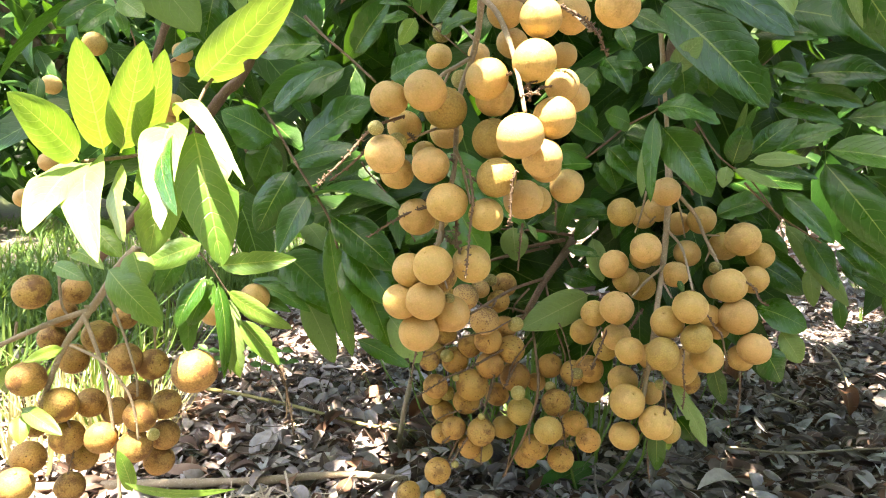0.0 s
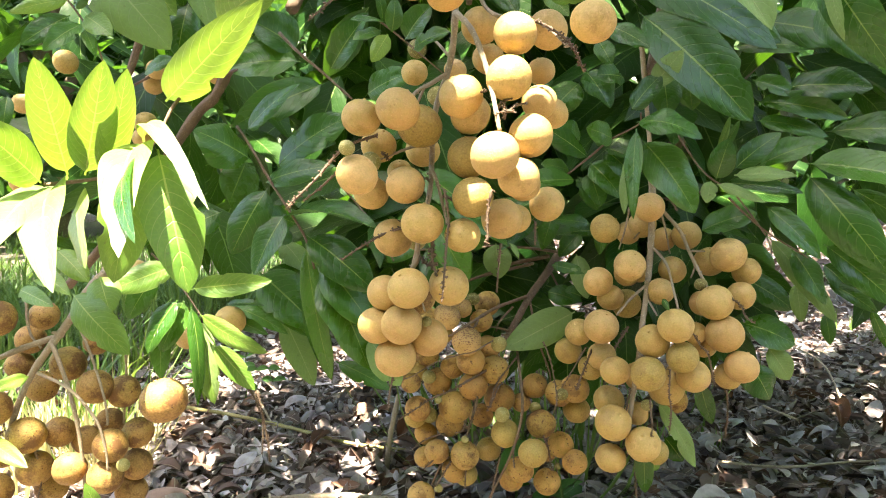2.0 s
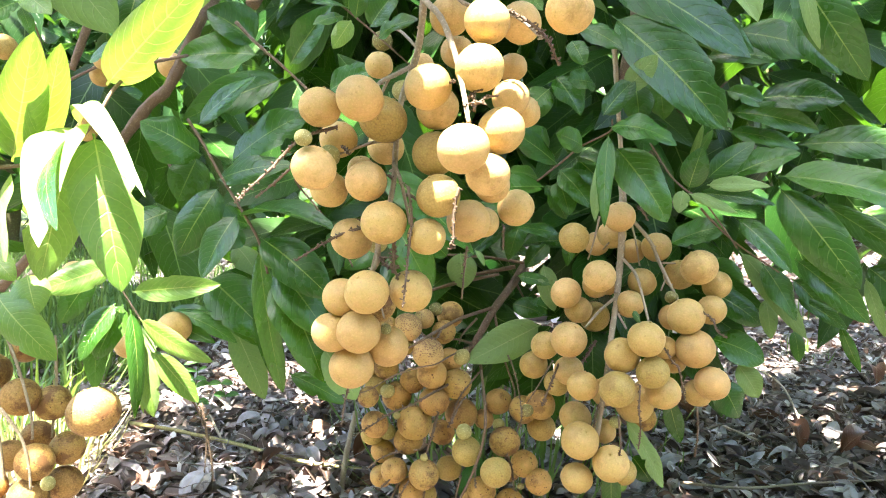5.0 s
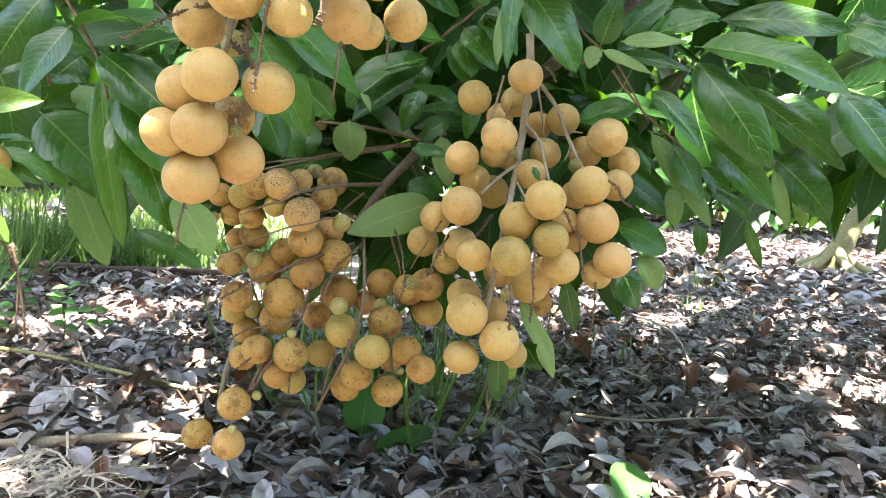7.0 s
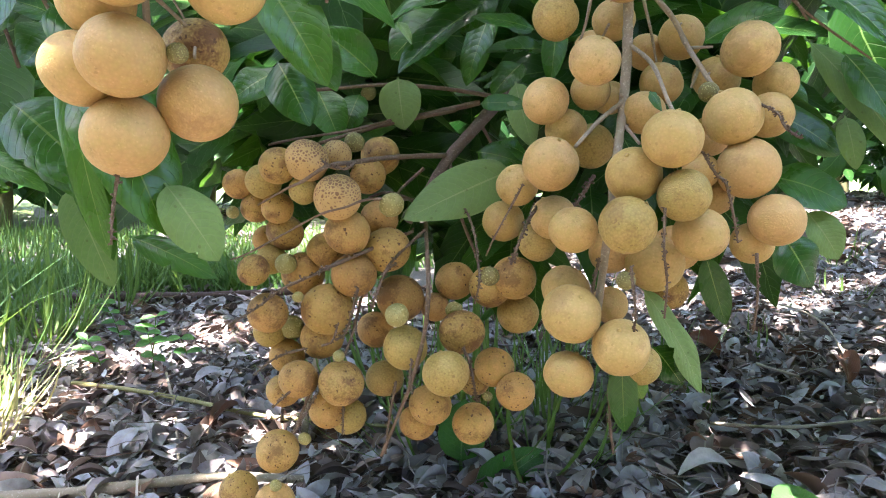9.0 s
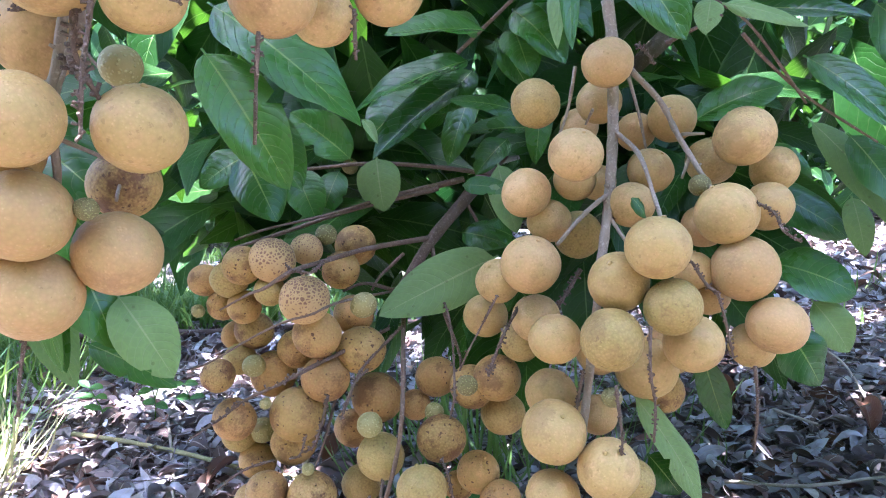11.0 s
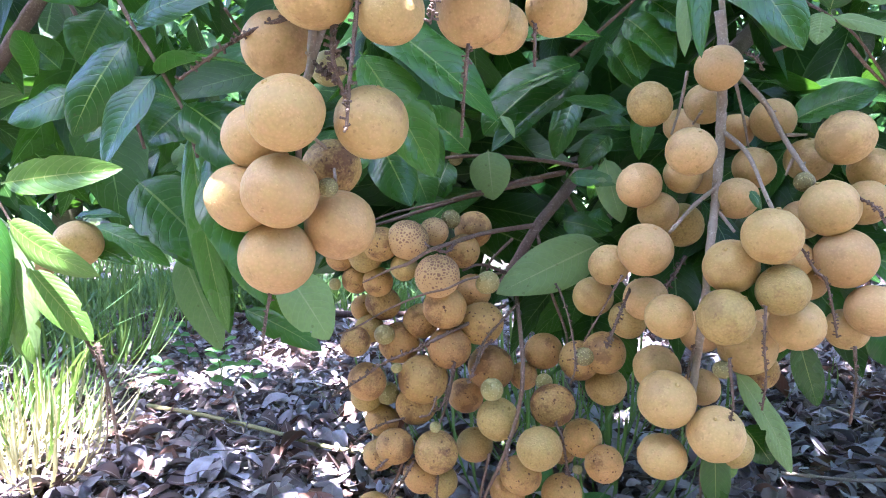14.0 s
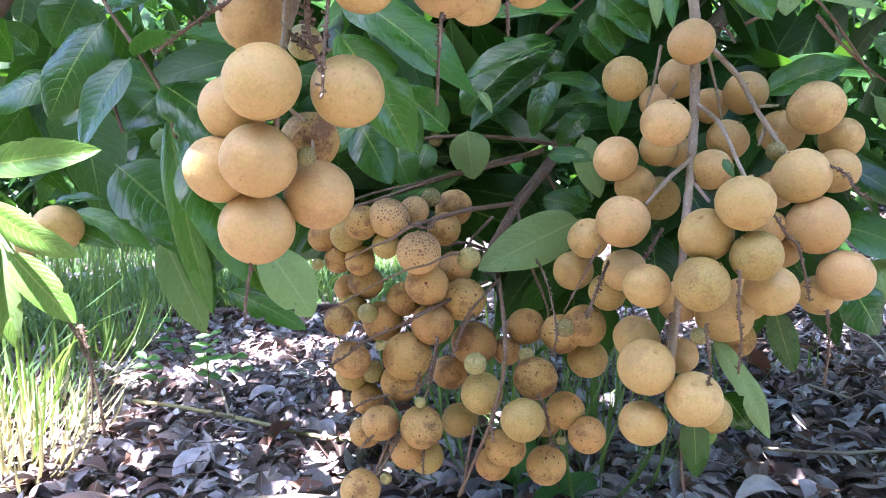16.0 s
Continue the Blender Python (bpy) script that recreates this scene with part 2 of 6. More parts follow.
def spotted_material():
    """Skin broken into dark brown plates with pale seams, clear towards the foot."""
    m, nt, p = material("spotted_longan_skin")
    pos, rnd, co = shifted(nt)
    edge = cells(nt, pos, 600.0, "DISTANCE_TO_EDGE")
    big = noise_tex(nt, pos, 110.0, 3.0)
    fine = noise_tex(nt, pos, 1100.0, 3.0)
    sep = nt.nodes.new("ShaderNodeSeparateXYZ")
    nt.links.new(co, sep.inputs[0])
    grow = math_node(nt, "MULTIPLY_ADD", sep.outputs[2], -13.0, math_node(nt, "MULTIPLY_ADD", big, 0.24, 0.07))
    plate = ramp(nt, math_node(nt, "SUBTRACT", math_node(nt, "MULTIPLY_ADD", fine, 0.10, edge), grow), [(0.0, (0, 0, 0)), (0.10, (1, 1, 1))])
    tan = mix(nt, noise_tex(nt, pos, 260.0), (0.36, 0.22, 0.075), (0.52, 0.35, 0.14))
    col = mix(nt, plate, tan, mix(nt, fine, (0.14, 0.072, 0.034), (0.26, 0.14, 0.066)))
    nt.links.new(col, p.inputs["Base Color"])
    p.inputs["Roughness"].default_value = 0.7
    bump(nt, plate, 0.35, 0.0005, p)
    return m


SKIN_SPOTTED = spotted_material()


def bark_material(name, low, high, lichen, scale):
    m, nt, p = material(name)
    co = nt.nodes.new("ShaderNodeTexCoord").outputs["Object"]
    a = noise_tex(nt, co, scale, 5.0, 0.65)
    b = noise_tex(nt, co, scale * 7, 3.0, 0.6)
    col = mix(nt, a, low, high)
    col = mix(nt, ramp(nt, b, [(0.55, (0, 0, 0)), (0.72, (1, 1, 1))]), col, lichen)
    nt.links.new(col, p.inputs["Base Color"])
    p.inputs["Roughness"].default_value = 0.85
    bump(nt, math_node(nt, "ADD", a, math_node(nt, "MULTIPLY", b, 0.6)), 0.6, 0.0012, p)
    return m


BARK = {
    "g": bark_material("grey_stem_bark", (0.19, 0.15, 0.10), (0.36, 0.29, 0.21), (0.44, 0.38, 0.29), 120.0),
    "b": bark_material("brown_twig_bark", (0.075, 0.047, 0.030), (0.19, 0.130, 0.088), (0.27, 0.20, 0.145), 130.0),
    "d": bark_material("dry_flower_stalk", (0.072, 0.047, 0.032), (0.15, 0.100, 0.068), (0.28, 0.21, 0.15), 300.0),
    "t": bark_material("trunk_bark", (0.09, 0.08, 0.04), (0.25, 0.23, 0.11), (0.34, 0.36, 0.15), 14.0),
    "r": bark_material("dark_rotten_wood", (0.035, 0.018, 0.015), (0.11, 0.060, 0.052), (0.17, 0.12, 0.10), 40.0),
    "y": bark_material("yellow_green_stick", (0.17, 0.15, 0.06), (0.34, 0.30, 0.13), (0.42, 0.38, 0.20), 60.0),
    "s": bark_material("dead_stick_wood", (0.22, 0.17, 0.12), (0.40, 0.33, 0.25), (0.48, 0.42, 0.34), 60.0),
}


def litter_material(name, per_island):
    m, nt, p = material(name)
    if per_island:
        rnd = nt.nodes.new("ShaderNodeNewGeometry").outputs["Random Per Island"]
    else:
        rnd = nt.nodes.new("ShaderNodeObjectInfo").outputs["Random"]
    co = nt.nodes.new("ShaderNodeTexCoord").outputs["Object"]
    uv = nt.nodes.new("ShaderNodeUVMap").outputs[0]
    sep = nt.nodes.new("ShaderNodeSeparateXYZ")
    nt.links.new(uv, sep.inputs[0])
    v = math_node(nt, "ABSOLUTE", math_node(nt, "SUBTRACT", sep.outputs[1], 0.5))
    mid = math_node(nt, "MULTIPLY", math_node(nt, "LESS_THAN", v, 0.035), 0.45)
    col = ramp(nt, rnd, [(0.0, (0.040, 0.026, 0.022)), (0.16, (0.105, 0.066, 0.054)), (0.34, (0.30, 0.275, 0.295)), (0.50, (0.50, 0.480, 0.510)), (0.60, (0.20, 0.140, 0.118)),
                         (0.70, (0.40, 0.375, 0.405)), (0.80, (0.085, 0.048, 0.036)), (0.88, (0.22, 0.110, 0.072)), (0.93, (0.60, 0.55, 0.53)), (1.0, (0.30, 0.255, 0.26))])
    big = noise_tex(nt, co, 60.0, 4.0, 0.6)
    col = mix(nt, ramp(nt, big, [(0.42, (0, 0, 0)), (0.72, (1, 1, 1))]), col, mix(nt, 0.60, col, (0.10, 0.058, 0.042)))
    col = mix(nt, mid, col, (0.42, 0.36, 0.28))
    nt.links.new(col, p.inputs["Base Color"])
    p.inputs["Roughness"].default_value = 0.62
    p.inputs["Specular IOR Level"].default_value = 0.35
    bump(nt, noise_tex(nt, co, 380.0, 3.0), 0.3, 0.001, p)
    return m


LITTER = litter_material("fallen_leaves", True)
LITTER_ONE = litter_material("fallen_leaf", False)
DEBRIS = litter_material("twig_debris", True)
RED_LEAF = leaf_material("dead_red_leaf", (0.11, 0.040, 0.022), (0.20, 0.085, 0.05), (0.26, 0.15, 0.09), (0.25, 0.08, 0.03), 0.1, 0.45, False, 0.4, 0.4)


def soil_material():
    m, nt, p = material("soil")
    co = nt.nodes.new("ShaderNodeTexCoord").outputs["Object"]
    a = noise_tex(nt, co, 2.2, 5.0)
    b = noise_tex(nt, co, 38.0, 5.0, 0.65)
    c = noise_tex(nt, co, 190.0, 3.0, 0.6)
    col = mix(nt, b, (0.040, 0.030, 0.024), (0.14, 0.115, 0.098))
    col = mix(nt, ramp(nt, c, [(0.55, (0, 0, 0)), (0.70, (1, 1, 1))]), col, (0.28, 0.24, 0.20))
    sepp = nt.nodes.new("ShaderNodeSeparateXYZ")
    nt.links.new(co, sepp.inputs[0])
    far = ramp(nt, math_node(nt, "MULTIPLY_ADD", math_node(nt, "ADD", sepp.outputs[1], math_node(nt, "MULTIPLY", a, 3.0)), 0.08, -0.2), [(0.35, (0, 0, 0)), (0.6, (1, 1, 1))])
    col = mix(nt, far, col, mix(nt, b, (0.07, 0.12, 0.03), (0.20, 0.24, 0.08)))
    nt.links.new(col, p.inputs["Base Color"])
    p.inputs["Roughness"].default_value = 0.9
    bump(nt, math_node(nt, "ADD", b, c), 0.8, 0.008, p)
    return m


SOIL = soil_material()


# ---- builders ----
def part(name, bm, mat, parent=None, label="", smooth=True):
    me = bpy.data.meshes.new(name)
    bm.to_mesh(me)
    bm.free()
    return part_of(name, me, mat, parent, label, smooth)


def part_of(name, me, mat, parent=None, label="", smooth=True):
    if not me.materials:
        me.materials.append(mat)
        if smooth:
            me.polygons.foreach_set("use_smooth", [True] * len(me.polygons))
    ob = new(name, me)
    if parent is not None:
        ob.parent = parent
        ob.matrix_parent_inverse = parent.matrix_basis.inverted()
    if label:
        tagged(ob, label)
    return ob


def thing(name, at, label, category, group=""):
    ob = new(name)
    ob.empty_display_size = 0.02
    ob.matrix_basis = Matrix.Translation(at)
    return tagged(ob, label, category, group)


def spline(pts, per=6):
    """Points on a smooth curve through pts."""
    p = [Vector(q) for q in pts]
    p = [2 * p[0] - p[1]] + p + [2 * p[-1] - p[-2]]
    out = []
    for i in range(1, len(p) - 2):
        a, b, c, d = p[i - 1:i + 3]
        for k in range(per):
            t = k / per
            out.append(0.5 * ((2 * b) + (c - a) * t + (2 * a - 5 * b + 4 * c - d) * t * t + (3 * b - a - 3 * c + d) * t ** 3))
    return out + [p[-2]]


def tube(bm, line, r0, r1, sides=8, rough=0.0, rng=random):
    rings = []
    n = len(line)
    side = None
    for i, c in enumerate(line):
        d = (line[min(i + 1, n - 1)] - line[max(i - 1, 0)]).normalized()
        side = d.orthogonal().normalized() if side is None else (side - d * side.dot(d)).normalized()
        up = d.cross(side)
        r = (r0 + (r1 - r0) * i / (n - 1)) * (1 + rng.uniform(-rough, rough))
        rings.append([bm.verts.new(c + (side * math.cos(a) + up * math.sin(a)) * r) for a in (2 * math.pi * k / sides for k in range(sides))])
    for a, b in zip(rings, rings[1:]):
        for k in range(sides):
            bm.faces.new((a[k], a[(k + 1) % sides], b[(k + 1) % sides], b[k]))
    bm.faces.new(rings[0][::-1])
    bm.faces.new(rings[-1])


STEM_NAME = {"g": "stem", "b": "twig", "d": "flower_stalk"}


def stem(own, kind, r0, r1, *pts):
    """A stem of own through pts, its radius from r0 to r1 millimetres; dry flower stalks carry scars and spurs."""
    rng = random.Random(round(sum(p[0] * 7 + p[1] * 13 + p[2] * 29 for p in pts) * 1000))
    bm = bmesh.new()
    line = spline(pts, 7)
    r0, r1 = r0 / 1000, r1 / 1000
    tube(bm, line, r0, r1, 8, 0.10 if kind != "d" else 0.25, rng)
    if kind == "d":
        for c, d in zip(line[1:], line):
            for _ in range(3):
                if rng.random() < 0.7:
                    q = c.lerp(d, rng.random())
                    out = Vector((rng.uniform(-1, 1), rng.uniform(-1, 1), rng.uniform(-0.4, 0.8))).normalized()
                    tube(bm, [q, q + out * r0 * 1.3, q + out * rng.uniform(1.6, 2.8) * r0], r0 * 0.36, r0 * 0.58, 5)
    elif kind == "g" and len(pts) > 3:
        for _ in range(4):
            q = rng.choice(line)
            out = Vector((rng.uniform(-1, 1), rng.uniform(-1, 1), rng.uniform(-0.4, 0.6))).normalized()
            tube(bm, [q, q + out * r0 * 1.6], r0 * 0.5, r0 * 0.3, 6)
    return part(STEM_NAME[kind], bm, BARK[kind], own)


def fruit_mesh(seed, mat):
    """A longan of radius one metre-thousandth times its scale: slightly flattened, with shoulders and a stalk scar."""
    rng = random.Random(seed)
    bm = bmesh.new()
    bmesh.ops.create_icosphere(bm, subdivisions=4, radius=0.011)
    off = Vector((rng.uniform(0, 50), seed * 3.1, 0))
    for v in bm.verts:
        d = v.co.normalized()
        k = 1 + 0.022 * noise.noise(d * 1.6 + off) + 0.004 * noise.noise(d * 9 + off)
        k *= 1 - 0.035 * max(0.0, abs(d.z) - 0.5)
        if d.z > 0.94:
            k *= 1 - 0.5 * (d.z - 0.94)
        v.co = d * 0.011 * k
    top = max(v.co.z for v in bm.verts)
    tube(bm, [Vector((0, 0, top - 0.001)), Vector((0.0003, 0, top + 0.0001)), Vector((0.0002, 0.0001, top + 0.0005))], 0.0011, 0.0008, 7)
    me = bpy.data.meshes.new("fruit")
    bm.to_mesh(me)
    bm.free()
    me.materials.append(mat)
    me.polygons.foreach_set("use_smooth", [True] * len(me.polygons))
    return me


FRUIT = [fruit_mesh(i, SKIN) for i in range(6)] + [fruit_mesh(50, SKIN_NETTED)]
FRUIT_FRECKLED = [fruit_mesh(40 + i, SKIN_FRECKLED) for i in range(5)] + [fruit_mesh(51, SKIN_NETTED)]
FRUIT_BLOTCHED = [fruit_mesh(10 + i, SKIN_BLOTCHED) for i in range(3)]
FRUIT_SPOTTED = [fruit_mesh(20 + i, SKIN_SPOTTED) for i in range(2)]
FRUIT_GREEN = [fruit_mesh(30 + i, SKIN_GREEN) for i in range(2)]


def hang(own, rows, meshes, seed=0):
    """Fruits of a cluster: place and radius in millimetres; those under 6.5 mm are unripe."""
    rng = random.Random(seed + len(rows))
    for x, y, z, r in rows:
        small = r < 6.5
        ob = part_of("unripe_fruit" if small else "fruit", rng.choice(FRUIT_GREEN if small else meshes), None, own, "small green unripe fruit" if small else "")
        k = r / 11
        turn = Euler((rng.uniform(-0.7, 0.7), rng.uniform(-0.7, 0.7), rng.uniform(0, 6.28))).to_matrix().to_4x4()
        ob.matrix_basis = Matrix.Translation((x, y, z)) @ turn @ Matrix.Diagonal((k, k, k * rng.uniform(0.94, 1.0), 1))


OPEN_SIDE = Vector((0.06, 0.0, 0.80))


def blade(bm, uv, base, tip, width, normal, bend, fold, wave, phase, nu=12, cut=0.05, twist=0.0, curl=0.0, bites=()):
    """A lance-shaped leaf blade with a folded midrib, wavy margins and a short stalk."""
    axis = tip - base
    length = axis.length
    axis.normalize()
    normal = (normal - axis * normal.dot(axis)).normalized()
    side = axis.cross(normal)
    vs = (-1.0, -0.72, -0.38, 0.0, 0.38, 0.72, 1.0)
    rows = []
    for i in range(nu + 1):
        u = i / nu
        s = max(0.0, (u - cut) / (1 - cut))
        prof = (s ** 0.54) * ((1 - s) ** 0.74) * 2.40 if 0 < s < 1 else 0.0
        h = max(width / 2 * prof, 0.0006 if u < 0.95 else 0.0001)
        c = base + axis * (u * length) + normal * (bend * length * (2.6 * u * (1 - u) - 0.5 * u * u))
        row = []
        spin = twist * (u - 0.35)
        sd, nm = side * math.cos(spin) + normal * math.sin(spin), normal * math.cos(spin) - side * math.sin(spin)
        for v in vs:
            hv = h
            for bu, bs, bw, bd in bites:
                if v * bs > 0:
                    hv *= 1 - bd * abs(v) * max(0.0, 1 - ((u - bu) / bw) ** 2) ** 0.5 if abs(u - bu) < bw else 1.0
            lift = h * (abs(v) * fold - v * v * curl) + wave * width * abs(v) ** 2 * math.sin(u * 11 + phase + v * 1.3) * (prof if prof else 0)
            row.append((bm.verts.new(c + sd * (hv * v * (1 - 0.2 * fold * abs(v))) + nm * lift), u, v))
        rows.append(row)
    for a, b in zip(rows, rows[1:]):
        for k in range(6):
            quad = (a[k], a[k + 1], b[k + 1], b[k])
            f = bm.faces.new([q[0] for q in quad])
            for loop, q in zip(f.loops, quad):
                loop[uv].uv = (q[1], 0.5 + 0.5 * q[2])


LEAF_LABEL = ("", "young yellow-green leaf, sunlight put into its colour", "pale green leaf underside", "young glossy leaf, glare of the sun put into its pale colour")


def leaves(own, rows, seed=0):
    """Leaves from stalk to tip: two places, width, kind (mature, young with sunlight in its colour, underside), turn
    about the midrib, arch; kind 3 hangs in the sun and is coloured whiter for it, kind 4 lies level in the same colour.
    """
    rng = random.Random(seed + 5)
    for bx, by, bz, tx, ty, tz, w, kind, roll, arch in rows:
        base, tip = Vector((bx, by, bz)), Vector((tx, ty, tz))
        axis = (tip - base).normalized()
        n = (Vector((0.06, 0.05, 0.45)) if kind == 1 else OPEN_SIDE) - (base + tip) / 2
        if kind == 3:
            n = Vector((-0.1, -0.72, 0.70))
        elif kind == 4:
            n = Vector((0.0, -0.35, 0.94))
        n = n - axis * n.dot(axis)
        n = Matrix.Rotation(radians(roll + rng.uniform(-12, 12)), 3, axis) @ n
        bm = bmesh.new()
        uv = bm.loops.layers.uv.new("UVMap")
        blade(bm, uv, base, tip, w * 1.12, n, arch * rng.uniform(0.7, 1.2), rng.uniform(0.25, 0.60), rng.uniform(0.02, 0.07), rng.uniform(0, 6.28), 22, 0.05, rng.uniform(-0.7, 0.7) * (0.3 if kind in (1, 3) else 1.0), rng.uniform(0.15, 0.55),
              [(rng.uniform(0.3, 0.95), rng.choice((-1, 1)), rng.uniform(0.02, 0.06), rng.uniform(0.12, 0.4)) for _ in range(rng.choice((0, 0, 0, 1, 1)))])
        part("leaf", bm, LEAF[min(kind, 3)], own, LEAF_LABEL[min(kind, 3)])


def leaf_cloud(name, places, mat, parent, seed, size=(0.075, 0.125), droop=(0.3, 0.9), facing=(0, -1, 0.4), spread=1.0, centred=0.0):
    """Many leaves in one mesh, each a folded blade of eight faces."""
    rng = np.random.default_rng(seed)
    n = len(places)
    P = np.asarray(places)
    L = rng.uniform(*size, n)
    Wd = L * rng.uniform(0.30, 0.42, n)
    az = rng.uniform(0, 2 * np.pi, n)
    dz = -rng.uniform(*droop, n)
    ax = np.stack([np.cos(az) * np.sqrt(1 - dz ** 2), np.sin(az) * np.sqrt(1 - dz ** 2), dz], 1)
    nn = np.asarray(facing) + rng.normal(0, 0.55 * spread, (n, 3))
    nn -= ax * (nn * ax).sum(1, keepdims=True)
    nn /= np.linalg.norm(nn, axis=1, keepdims=True)
    sd = np.cross(ax, nn)
    P = P - ax * (centred * L)[:, None]
    us = (0.0, 0.18, 0.42, 0.70, 1.0)
    prof = (0.03, 0.72, 1.0, 0.74, 0.03)
    bendv = rng.uniform(0.02, 0.16, n)
    verts = np.zeros((n, 15, 3))
    uvv = np.zeros((15, 2))
    for i, (u, p) in enumerate(zip(us, prof)):
        c = P + ax * (u * L)[:, None] + nn * (bendv * L * (2.6 * u * (1 - u) - 0.6 * u * u))[:, None]
        for j, v in enumerate((-1, 0, 1)):
            verts[:, i * 3 + j] = c + sd * (Wd / 2 * p * v)[:, None] + nn * (abs(v) * Wd * p * 0.11)[:, None]
            uvv[i * 3 + j] = (u, 0.5 + 0.5 * v)
    quads = np.array([(i * 3 + j, i * 3 + j + 1, i * 3 + j + 4, i * 3 + j + 3) for i in range(4) for j in range(2)])
    return sheet(name, verts, quads, uvv, mat, parent)


def sheet(name, verts, quads, uvv, mat, parent=None):
    """One mesh of n alike pieces, verts of shape (n, k, 3), with the faces and UVs of a piece."""
    n, k, _ = verts.shape
    faces = (quads[None] + (np.arange(n) * k)[:, None, None]).reshape(-1, 4)
    me = bpy.data.meshes.new(name)
    me.vertices.add(n * k)
    me.vertices.foreach_set("co", verts.reshape(-1).astype(np.float32))
    me.loops.add(faces.size)
    me.loops.foreach_set("vertex_index", faces.reshape(-1).astype(np.int32))
    me.polygons.add(len(faces))
    me.polygons.foreach_set("loop_start", np.arange(0, faces.size, 4, dtype=np.int32))
    lay = me.uv_layers.new(name="UVMap")
    lay.data.foreach_set("uv", np.tile(uvv[quads.reshape(-1)].reshape(-1), n).astype(np.float32))
    me.update(calc_edges=True)
    me.validate()
    ob = part_of(name, me, mat, parent)
    return tagged(ob, kind="stuff")


# ---- ground ----
def ground_z(x, y):
    """The lie of the land: level, rising gently towards the tree's foot."""
    m = 0.045 * max(0.0, min(1.0, (x - 0.1) / 0.9)) * max(0.0, 1 - abs(y - 1.4) / 3.0)
    return m + 0.012 * noise.noise(Vector((x * 1.7, y * 1.7, 0))) + 0.004 * noise.noise(Vector((x * 9, y * 9, 3)))


def build_ground():
    xs = sorted({-4000, -400, -60, -20, -10, 4000, 400, 60, 20, 10, *np.round(np.arange(-5, 5.01, 0.1), 3).tolist()})
    ys = sorted({-4000, -400, -60, -20, -6, 4000, 400, 60, 25, 14, *np.round(np.arange(-1.5, 9.01, 0.1), 3).tolist()})
    bm = bmesh.new()
    grid = [[bm.verts.new((x, y, ground_z(x, y) if abs(x) < 6 and abs(y) < 10 else 0.0)) for x in xs] for y in ys]
    for a, b in zip(grid, grid[1:]):
        for k in range(len(xs) - 1):
            bm.faces.new((a[k], a[k + 1], b[k + 1], b[k]))
    return tagged(part("ground", bm, SOIL), "bare brown orchard soil under fallen leaves", "ground", kind="structure")


ground = build_ground()

# ---- the longan tree: limbs, placed leaves, crown ----
tree = thing("longan_tree", (2.72, 3.4, 0.02), "longan tree with glossy dark green leaves and low hanging branches", "tree")
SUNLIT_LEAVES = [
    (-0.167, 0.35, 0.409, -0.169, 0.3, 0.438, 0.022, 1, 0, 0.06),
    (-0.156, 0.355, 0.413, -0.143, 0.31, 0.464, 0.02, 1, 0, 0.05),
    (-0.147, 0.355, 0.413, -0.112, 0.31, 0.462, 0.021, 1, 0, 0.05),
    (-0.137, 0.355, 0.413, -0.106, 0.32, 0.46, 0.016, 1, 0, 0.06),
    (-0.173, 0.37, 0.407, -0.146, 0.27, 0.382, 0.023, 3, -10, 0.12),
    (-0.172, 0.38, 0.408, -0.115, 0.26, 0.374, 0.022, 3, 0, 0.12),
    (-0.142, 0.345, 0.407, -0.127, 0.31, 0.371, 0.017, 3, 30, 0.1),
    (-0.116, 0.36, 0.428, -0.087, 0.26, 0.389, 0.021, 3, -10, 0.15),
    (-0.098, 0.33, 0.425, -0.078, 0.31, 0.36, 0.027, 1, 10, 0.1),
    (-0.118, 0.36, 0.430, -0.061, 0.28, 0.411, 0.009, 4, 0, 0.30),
    # added dark green leaf, standing in for the shaded right half of a sunlit one
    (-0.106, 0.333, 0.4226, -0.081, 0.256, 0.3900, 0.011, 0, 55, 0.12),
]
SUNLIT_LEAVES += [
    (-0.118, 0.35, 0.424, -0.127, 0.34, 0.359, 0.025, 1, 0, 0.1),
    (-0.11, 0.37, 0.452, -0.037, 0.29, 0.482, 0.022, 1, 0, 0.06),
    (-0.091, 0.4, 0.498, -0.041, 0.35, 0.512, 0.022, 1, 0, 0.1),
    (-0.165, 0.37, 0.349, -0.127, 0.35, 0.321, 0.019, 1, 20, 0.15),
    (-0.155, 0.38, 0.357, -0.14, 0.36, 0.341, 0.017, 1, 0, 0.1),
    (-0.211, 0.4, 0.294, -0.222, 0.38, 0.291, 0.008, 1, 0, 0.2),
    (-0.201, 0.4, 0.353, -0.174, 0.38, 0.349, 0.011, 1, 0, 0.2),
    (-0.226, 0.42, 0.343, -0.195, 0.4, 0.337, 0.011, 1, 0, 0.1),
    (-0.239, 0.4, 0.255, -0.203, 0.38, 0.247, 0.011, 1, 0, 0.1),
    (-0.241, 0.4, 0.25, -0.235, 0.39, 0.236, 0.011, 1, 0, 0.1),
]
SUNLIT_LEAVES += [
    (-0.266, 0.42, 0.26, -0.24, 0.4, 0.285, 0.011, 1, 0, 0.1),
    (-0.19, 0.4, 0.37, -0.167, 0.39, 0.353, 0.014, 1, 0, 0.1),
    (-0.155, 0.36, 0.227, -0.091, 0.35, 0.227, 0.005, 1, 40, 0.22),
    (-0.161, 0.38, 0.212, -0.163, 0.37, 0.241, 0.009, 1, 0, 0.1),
]
